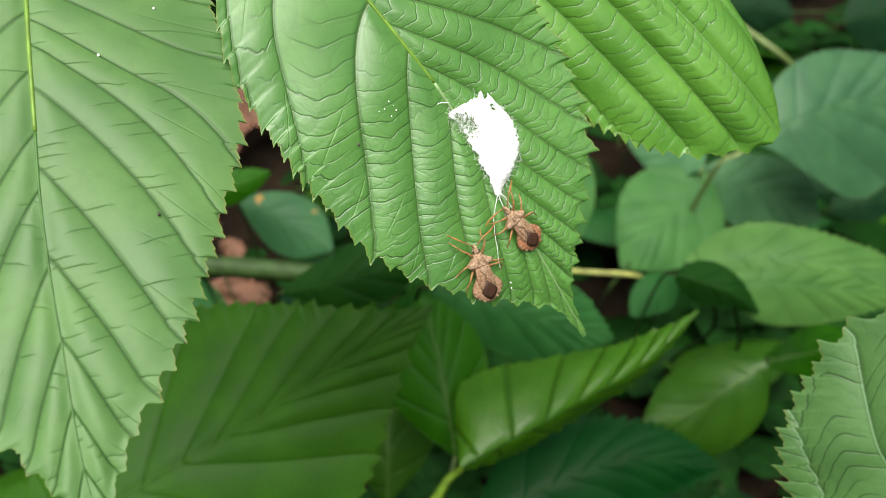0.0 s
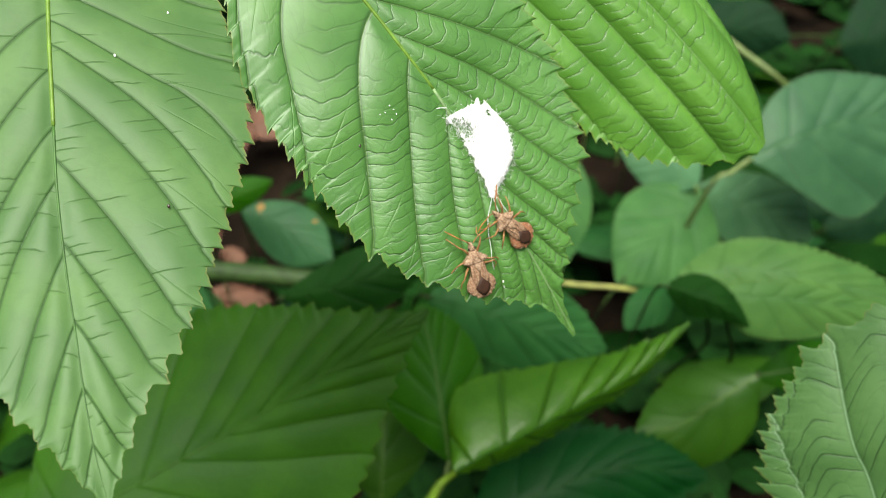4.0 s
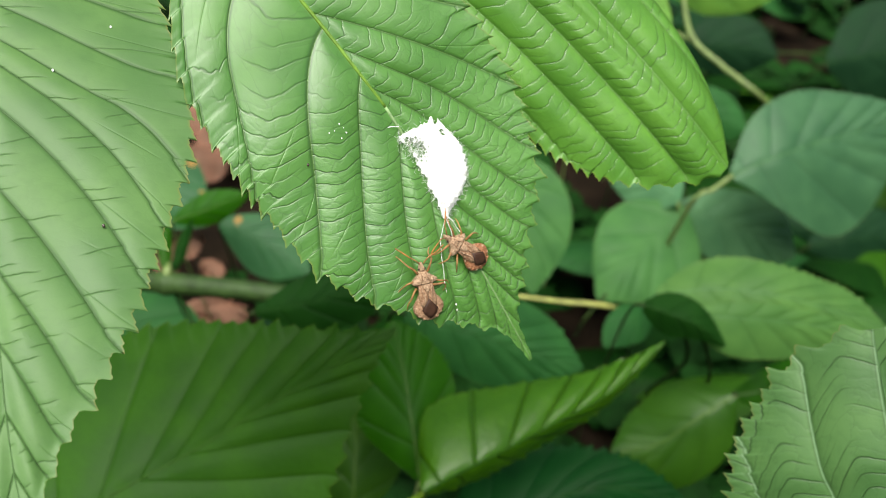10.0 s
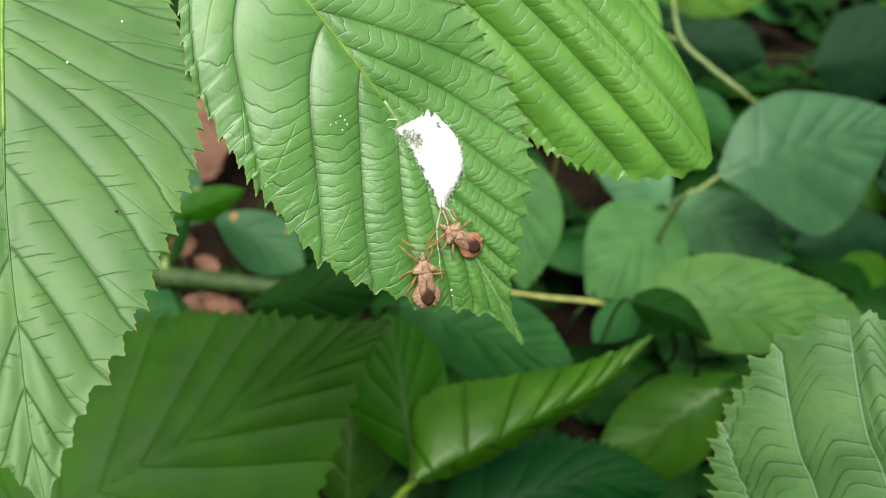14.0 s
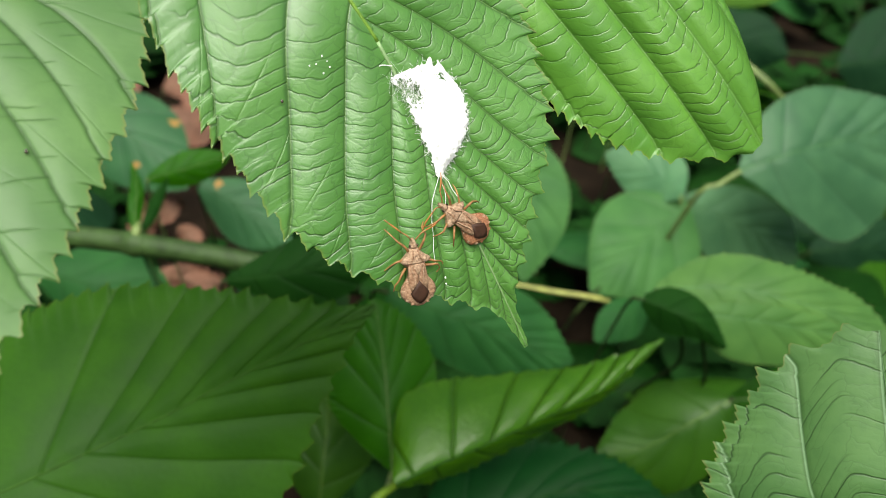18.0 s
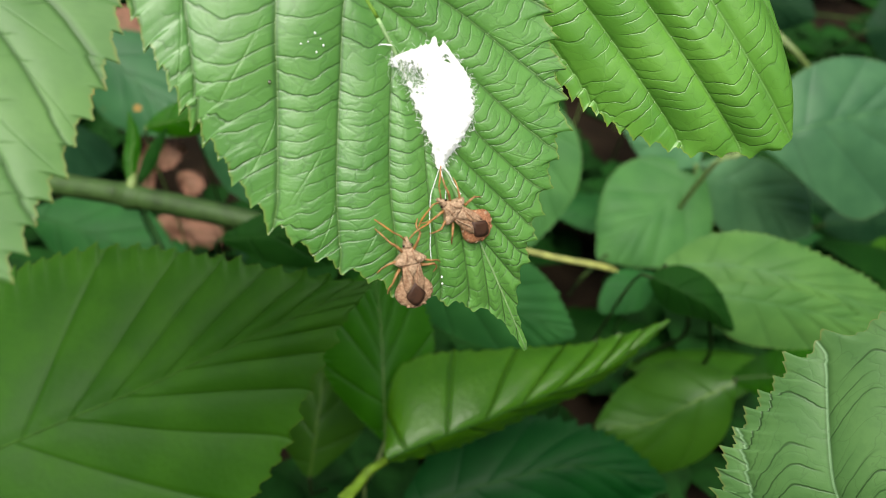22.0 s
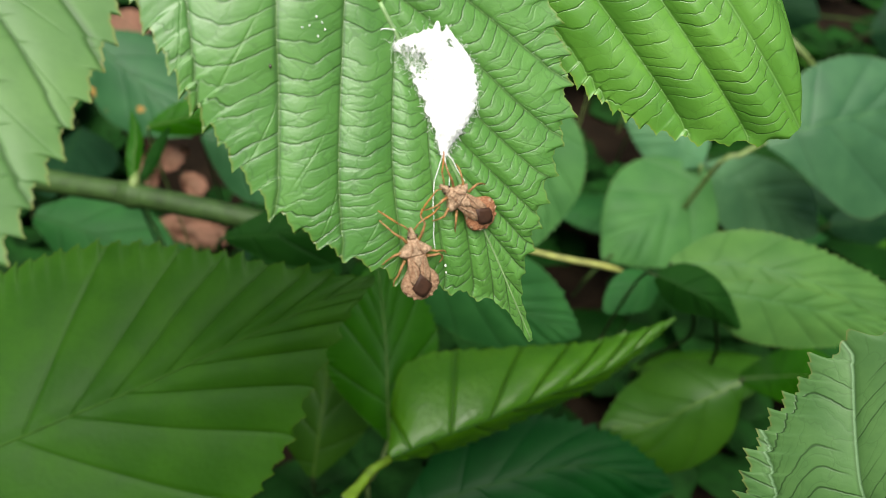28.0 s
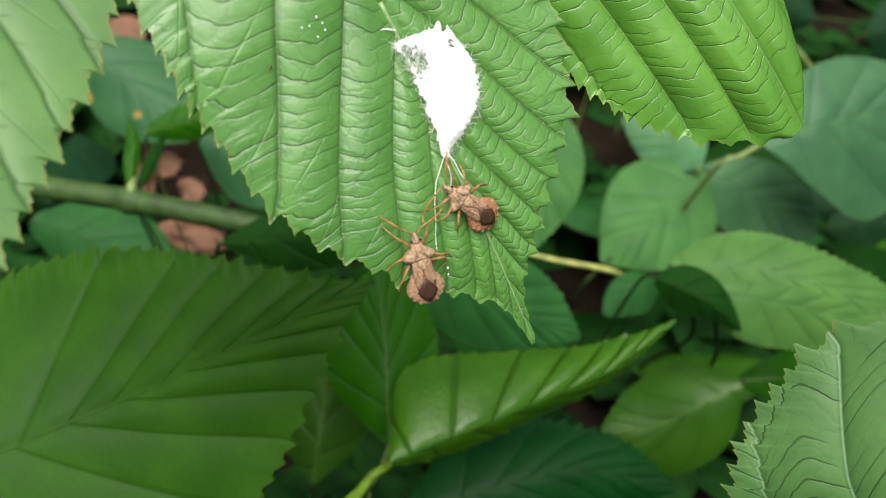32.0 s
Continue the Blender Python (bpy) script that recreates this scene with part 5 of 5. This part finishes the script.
def insect(label, edge, feelers, limbs, seed):
    """A squash-bug-like insect, head towards +y, lying in the x-y plane; sizes in mm."""
    bug = tagged(new("brown_bug"), label, "insect")
    body = part("abdomen", shell("abdomen", 9.4, 1.0, 1.0, (1.9, 1.75, 1.9, 2.6, 3.5, 3.9, 3.7, 2.8, 0.9), y0=2.3, rough=0.05, seed=seed), edge, bug, "broad flattened abdomen with a raised rim")
    for i in range(7):
        for sx in (-1, 1):
            y = -0.6 - i * 0.98
            x = sx * (2.1, 2.68, 3.32, 3.7, 3.64, 3.08, 2.0)[i]
            part("rim_mark", plate("rim_mark", [(x - sx * 0.65, y + 0.4, 0.6), (x - sx * 0.05, y + 0.34, 0.4), (x + sx * 0.08, y - 0.25, 0.3), (x - sx * 0.6, y - 0.2, 0.64)], 0.3, 0.06), PALE if i % 2 else edge, body)
    for sx in (-1, 1):
        wing = part("wing_cover", plate("wing_cover", [(sx * 0.15, 1.9, 1.75), (sx * 1.7, 2.5, 1.25), (sx * 1.95, 1.0, 1.15), (sx * 2.15, -0.9, 1.1), (sx * 2.1, -2.5, 1.12), (sx * 1.75, -3.5, 1.2), (sx * 0.85, -2.5, 1.6), (sx * 0.05, -1.5, 1.72)][::sx], 0.5, 0.12), TAN, bug, "leathery folded wing")
        part("wing_vein", tube("wing_vein", mm([(sx * 1.3, 2.2, 1.62), (sx * 1.15, 0.4, 1.66), (sx * 0.85, -1.6, 1.68), (sx * 1.6, -3.3, 1.3)]), (0.00010, 0.00014, 0.00008), 5, 14), PALE, wing)
    part("wing_membrane", plate("wing_membrane", [(0.0, -1.2, 1.76), (0.95, -2.6, 1.6), (2.0, -4.0, 1.32), (1.6, -5.1, 1.16), (0.8, -6.1, 0.96), (0.0, -6.6, 0.84), (-0.8, -6.1, 0.96), (-1.6, -5.1, 1.16), (-2.0, -4.0, 1.32), (-0.95, -2.6, 1.6)], 0.3, 0.06), MEMBRANE, bug, "dark brown diamond-shaped wing membrane")
    part("scutellum", plate("scutellum", [(-1.1, 2.3, 1.75), (1.1, 2.3, 1.75), (0.45, 0.7, 1.85), (0, -0.1, 1.8), (-0.45, 0.7, 1.85)], 0.4, 0.3), PALE, bug)
    shield = part("pronotum", shell("pronotum", 3.9, 1.0, 1.75, (0.95, 1.3, 1.9, 2.7, 3.2, 2.8, 2.0), rows=22, y0=5.6, rough=0.10, seed=seed + 2), PALE, bug, "pale tan shield with angular shoulders")
    for sx in (-1, 1):
        part("shoulder", plate("shoulder", [(sx * 1.8, 4.2, 1.25), (sx * 2.7, 3.7, 1.0), (sx * 3.45, 3.1, 0.85), (sx * 2.8, 2.5, 1.0), (sx * 2.0, 2.3, 1.2)][::sx], 0.5, 0.2), PALE, shield)
        part("ridge", tube("ridge", mm([(sx * 0.55, 5.3, 1.3), (sx * 0.75, 4.0, 1.82), (sx * 1.3, 2.6, 1.72)]), (0.00012, 0.0002, 0.0001), 5, 12), TAN, shield)
    head = part("head", shell("head", 2.4, 1.0, 1.1, (0.3, 0.5, 0.72, 0.85, 0.8), rows=14, y0=7.7, rough=0.03, seed=seed + 3), PALE, bug)
    for sx in (-1, 1):
        me = bpy.data.meshes.new("eye")
        bm = bmesh.new()
        bmesh.ops.create_icosphere(bm, subdivisions=2, radius=0.00028, matrix=Matrix.Translation((sx * 0.00082, 0.0061, 0.0006)))
        bm.to_mesh(me)
        bm.free()
        part("eye", me, EYE, head)
    for line in feelers:
        f = part("antenna", tube("antenna", mm(line[:3]), (0.00018, 0.00014), 6, 14), LIMB, bug)
        part("antenna_tip", tube("antenna_tip", mm(line[2:]), (0.00016, 0.0002, 0.00013), 6, 14), ORANGE, f, "orange outer half")
    for line in limbs:
        line = line[:2] + [(x * 1.06, y + (y - 3.0) * 0.08, z + 0.15) for x, y, z in line[2:]]
        leg = part("leg", tube("leg", mm(line[:2] + [line[2]]), (0.00034, 0.0003, 0.00022), 6, 14), LIMB, bug)
        shin = part("shin", tube("shin", mm(line[2:]), (0.00021, 0.00017, 0.00012), 6, 14), LIMB, leg)
    return bug


bug_low = insect("tan brown bug on the edge of the leaf, antennae raised", TAN,
                 [[(-0.5, 7.4, 0.9), (-1.4, 8.6, 1.6), (-2.6, 9.6, 1.7), (-4.2, 11.2, 1.2), (-5.6, 12.6, 0.6)], [(0.5, 7.4, 0.9), (1.6, 8.6, 1.5), (2.8, 9.2, 1.6), (4.6, 9.6, 1.0), (6.4, 10.6, 0.5)]],
                 [[(-1.2, 5.0, 0.2), (-2.2, 6.4, 1.0), (-3.2, 7.2, 1.0), (-4.4, 8.8, 0.2), (-5.2, 9.8, -0.9)], [(1.2, 5.0, 0.2), (2.0, 6.6, 1.0), (2.6, 7.8, 1.0), (2.2, 9.0, 0.2), (2.9, 10.0, -0.9)],
                  [(-2.0, 3.2, 0.0), (-3.2, 3.4, 0.8), (-4.2, 3.2, 0.7), (-5.4, 2.4, -0.2), (-6.2, 1.6, -1.0)], [(2.0, 3.0, 0.0), (3.0, 2.6, 0.8), (3.8, 2.2, 0.7), (5.4, 1.7, 0.0), (6.0, 0.8, -0.9)],
                  [(-2.2, 1.4, -0.1), (-3.2, 0.6, 0.6), (-3.8, -0.4, 0.6), (-4.6, -1.6, -0.3), (-4.9, -2.8, -1.0)], [(2.2, 1.4, -0.1), (3.4, 1.4, 0.6), (4.4, 1.5, 0.6), (5.0, 0.4, -0.2), (4.4, -0.6, -1.0)]], 3)
bug_high = insect("rusty brown bug below the white silk on the leaf", RUST,
                  [[(-0.5, 7.4, 0.9), (-1.4, 8.4, 1.5), (-2.6, 8.6, 1.6), (-5.2, 8.6, 1.2), (-7.0, 8.0, 0.6)], [(0.5, 7.4, 0.9), (1.4, 8.6, 1.5), (2.2, 9.6, 1.6), (4.4, 10.6, 1.2), (6.0, 11.4, 0.6)]],
                  [[(-1.2, 5.0, 0.2), (-2.4, 5.8, 1.0), (-3.4, 6.0, 1.0), (-4.8, 6.6, 0.2), (-5.6, 7.0, -0.9)], [(1.2, 5.0, 0.2), (2.2, 6.6, 1.0), (2.8, 7.8, 1.0), (3.8, 8.8, 0.2), (4.6, 9.6, -0.9)],
                   [(-2.0, 3.2, 0.0), (-3.4, 3.6, 0.8), (-4.4, 3.4, 0.7), (-5.6, 3.8, -0.2), (-6.4, 4.2, -1.0)], [(2.0, 3.0, 0.0), (3.0, 4.0, 0.8), (3.6, 4.8, 0.7), (4.6, 5.8, 0.0), (5.2, 6.6, -0.9)],
                   [(-2.2, 1.4, -0.1), (-3.4, 1.0, 0.6), (-4.2, 0.6, 0.6), (-5.2, -0.4, -0.3), (-5.8, -1.2, -1.0)], [(2.2, 1.4, -0.1), (3.4, 1.4, 0.6), (4.4, 1.2, 0.6), (5.0, 0.0, -0.2), (5.2, -1.0, -1.0)]], 13)

# ---- silk ----
def nest():
    """White silk spun over the leaf: a dense padded sheet, thin and torn at one corner, with loose fibres."""
    rng = np.random.default_rng(21)
    thing = tagged(new("silk_nest"), "dense white silk web spun flat on the leaf", "web")
    m = FLAT @ pose(-0.0036, 0.0251, -0.0020, -8, 0, 0)
    thing.matrix_basis = m
    left = (-5.0, -8.6, -6.3, -4.9, -3.4, -1.9, -0.4, 1.1, 2.3)
    right = (1.8, 4.2, 6.3, 7.4, 7.9, 7.6, 6.4, 4.4, 3.2)
    rows, cols = 200, 130
    u = np.linspace(0, 1, rows)
    a, b = smooth_steps(left, u), smooth_steps(right, u)
    verts = []
    for i in range(rows):
        for j in range(cols):
            s = j / (cols - 1)
            y = 11.8 - 23.8 * u[i]
            edge = max(0.0, 1 - min(j, cols - 1 - j) / 7)
            fray = (1.0 * noise.noise((u[i] * 14, s * 9, 2.0)) + 0.5 * noise.noise((u[i] * 45, s * 9, 4.0))) * edge
            x = a[i] + (b[i] - a[i]) * s + fray
            body = (max(0.0, math.sin(math.pi * s)) ** 0.5) * min(1, 5 * u[i] + 0.1, 6 * (1 - u[i]) + 0.1)
            drop = (3.4 * (1 - s) ** 1.5 + 1.6 * s ** 3) * (1 - u[i]) ** 3
            lump = 0.2 * noise.noise((x * 1.2, y * 1.2, 0)) + 0.03 * noise.noise((x * 5, y * 5, 3))
            verts.append((x, y - drop + (1.6 * noise.noise((s * 8, u[i] * 3, 5.0)) + 0.35 * noise.noise((s * 26, 0, 5.0)) + 1.1 * math.exp(-((s - 0.58) / 0.24) ** 2)) * (1 - u[i]) ** 7, 1.5 * body * (0.4 + 0.6 * min(1, s * 2.2)) + lump))

    def torn(i, j):
        """The corner where the sheet thins out to a veil of single threads."""
        s, t = j / cols, i / rows
        x, y, _ = verts[i * cols + j]
        ragged = 0.5 * noise.noise((x * 0.8, y * 0.5, 7.3)) + 0.35 * noise.noise((x * 2.4, y * 1.3, 1.3))
        thin = 0.62 * math.exp(-((t - 0.24) / 0.15) ** 2 - ((s - 0.13) / 0.2) ** 2) + 0.45 * math.exp(-((t - 0.13) / 0.06) ** 2 - ((s - 0.72) / 0.12) ** 2)
        mesh = abs(noise.noise((x * 1.9 + y * 0.5, y * 1.1, 3.1))) + 0.45 * abs(noise.noise((x * 5 + y, y * 3.2, 9.1)))
        return thin * (0.75 + ragged) - 0.22 + 0.55 * mesh > 0.27 and thin > 0.1 or 0.02 + 0.06 * ragged > t

    f = [(i * cols + j, (i + 1) * cols + j, (i + 1) * cols + j + 1, i * cols + j + 1) for i in range(rows - 1) for j in range(cols - 1) if not torn(i, j)]
    part("silk_sheet", mesh_of("silk_sheet", np.array(verts) * 0.001, f), SILK, thing)
    fv, ff = [], []
    for k in range(560):
        i = int(rng.integers(0, rows))
        veil = k >= 380
        edge = not veil and rng.random() < 0.6
        s = (0.0 if rng.random() < 0.5 else 1.0) if edge else rng.random()
        x = a[i] + (b[i] - a[i]) * s
        y = 11.8 - 23.8 * u[i] - (3.4 * (1 - s) ** 1.5 + 1.6 * s ** 3) * (1 - u[i]) ** 3
        ang = rng.uniform(0, 2 * math.pi) if not edge else (math.pi if s == 0 else 0) + rng.normal(0, 0.9)
        long = rng.uniform(0.4, 1.6) if edge else rng.uniform(0.8, 2.4)
        if veil:
            # threads that cross the thin corner, most of them running down the leaf
            i = int(rows * np.clip(rng.normal(0.2, 0.11), 0.0, 0.6))
            s = abs(rng.normal(0.0, 0.24))
            x = a[i] + (b[i] - a[i]) * s
            y = 11.8 - 23.8 * u[i] - (3.4 * (1 - s) ** 1.5 + 1.6 * s ** 3) * (1 - u[i]) ** 3
            ang = rng.normal(-1.0, 0.8) if rng.random() < 0.7 else rng.uniform(0, 6.28)
            long = rng.uniform(1.2, 4.5)
        p = np.array((x, y, 0.3 if edge else rng.uniform(0.6, 1.5) if veil else 1.3))
        pts = [p]
        for step in range(4):
            ang += rng.normal(0, 0.5)
            p = p + np.array((math.cos(ang), math.sin(ang), -0.15 if edge else rng.normal(0, 0.1))) * long / 4
            pts.append(p)
        r = rng.uniform(0.012, 0.03) if veil else rng.uniform(0.015, 0.045)
        n0 = len(fv)
        for q in pts:
            fv += [tuple(q + (0, 0, r)), tuple(q + (r * 0.9 * math.sin(ang), -r * 0.9 * math.cos(ang), -r * 0.5)), tuple(q - (r * 0.9 * math.sin(ang), -r * 0.9 * math.cos(ang), r * 0.5))]
        for step in range(4):
            for c in range(3):
                ff.append((n0 + step * 3 + c, n0 + step * 3 + (c + 1) % 3, n0 + step * 3 + 3 + (c + 1) % 3, n0 + step * 3 + 3 + c))
    fib = part("silk_fuzz", mesh_of("silk_fuzz", np.array(fv) * 0.001, ff), SILK, thing, "loose frayed silk threads")
    tagged(fib, kind="stuff")
    for line, r in (([(2.6, -11.6, 0.3), (2.2, -13.4, 0.3), (1.9, -15, 0.2), (1.5, -17, 0.2), (1.6, -19, 0.2), (1.8, -21.4, 0.1), (2.3, -24, 0.1), (2.5, -26.5, 0.1), (3.1, -29.5, 0.1)], 0.085), ([(2.8, -11.4, 0.3), (4.4, -12.6, 0.3), (5.6, -14.3, 0.2), (7.4, -16.3, 0.2)], 0.11),
                    ([(2.7, -11.6, 0.3), (3.3, -13.4, 0.3), (4.2, -15.4, 0.2), (4.4, -17.6, 0.2)], 0.1), ([(-8.8, 9.0, 0.2), (-11.0, 8.8, 0.1), (-12.4, 7.6, 0.0)], 0.12)):
        part("silk_thread", tube("silk_thread", mm(line), (r * 0.001, r * 0.0007), 5, 24), SILK, thing)


nest()

# ---- what moves ----
# the lower and the upper insect: seconds, mm across and up the leaf, degrees of turn
LOW = [(0.0, -4.7, -5.5, 20.3), (1.0, -4.8, -5.4, 19.7), (2.0, -4.7, -5.4, 18.8), (5.0, -4.5, -4.9, 19.1), (7.0, -4.7, -4.7, 16.7), (8.5, -5.0, -4.5, 17.1), (9.5, -5.5, -4.65, 15.4), (10.5, -5.2, -5.0, 12.0), (12.0, -4.8, -5.4, 10.2), (13.5, -4.7, -5.6, 10.3), (15.5, -4.6, -5.3, 10.9), (17.5, -4.1, -7.2, 13.1), (18.5, -4.0, -7.3, 14.0), (20.0, -3.8, -7.4, 16.1), (22.0, -3.8, -7.6, 17.3), (24.0, -3.7, -7.7, 17.4), (25.5, -3.8, -7.7, 17.5), (27.5, -3.3, -8.1, 18.8), (29.0, -3.2, -8.2, 18.5), (30.5, -2.9, -8.4, 19.9), (32.0, -2.7, -8.5, 21.3)]
HIGH = [(0.0, 4.5, 4.8, 43.6), (1.0, 4.7, 5.1, 43.4), (2.0, 4.5, 5.3, 43.5), (5.0, 4.0, 5.0, 58.0), (7.0, 4.0, 5.0, 57.7), (9.5, 4.0, 5.0, 59.0), (12.0, 4.2, 4.8, 60.2), (15.5, 4.1, 4.9, 60.5), (17.5, 5.0, 3.9, 62.9), (20.0, 4.9, 3.8, 63.0), (25.5, 4.9, 3.8, 63.2), (29.0, 4.8, 3.9, 62.9), (32.0, 4.9, 4.0, 62.2)]
# the sway of the greyish leaf, mm
SWAY = [
    (0, -0.3, 0.1, 0.2), (1, -0.5, 0.4, 0.6), (2, -1.7, 1.0, 1.3), (4.5, 0.3, -0.2, -0.3), (5, 1.0, -0.2, -0.3), (6, 0.5, -0.6, -0.8), (7, 0.2, -0.4, -0.5), (8, 0.8, -0.4, -0.5), (9, 1.2, 0.1, 0.1), (10, 0.7, 0.6, 0.8), (11, 0.3, 0.3, 0.4), (12, 0.2, 0.4, 0.5), (13, 0.2, 0.0, 0.0), (14, 0.5, 0.3, 0.5), (15, 0.5, 0.6, 0.8), (15.5, 0.4, 0.7, 0.9), (17.5, -7.3, 1.3, 1.7), (18.5, -7.4, 0.4, 0.6), (19, -7.3, 1.0, 1.2), (20, -5.6, 2.0, 2.3), (21, -5.9, 2.5, 2.8), (22, -4.9, 5.0, 5.7), (23, -3.8, 3.1, 3.6), (24, -3.1, 3.8, 4.4), (25, -2.3, 4.8, 5.4), (25.5, -1.9, 3.8, 4.3), (27.5, -0.9, 4.1, 4.7), (28, -1.1, 4.1, 4.7), (29, -1.8, 4.2, 4.8), (30, -3.1, 4.9, 5.7), (31, -3.8, 6.2, 7.1), (32, -5.4, 5.0, 5.8),
]


def motions():
    for bug, rows, size, lift, lean in ((bug_low, LOW, 0.95, 0.0032, 2), (bug_high, HIGH, 0.9, 0.0020, 8)):
        bug.scale = (size, size, size)
        walk(bug, [(t, FLAT @ pose(x * 0.001 - 0.16 * lift, y * 0.001 + 0.0016, lift, 0, lean, 0) @ pose(0, -0.0005, 0, 0, 0, a)) for t, x, y, a in rows])
    leaf = THINGS[0]
    rest = Vector(LEAVES[0]["mid"][0])
    walk(leaf, [(t, Matrix.Translation(rest + Vector((x, y, z)) * 0.001)) for t, x, y, z in SWAY])


motions()
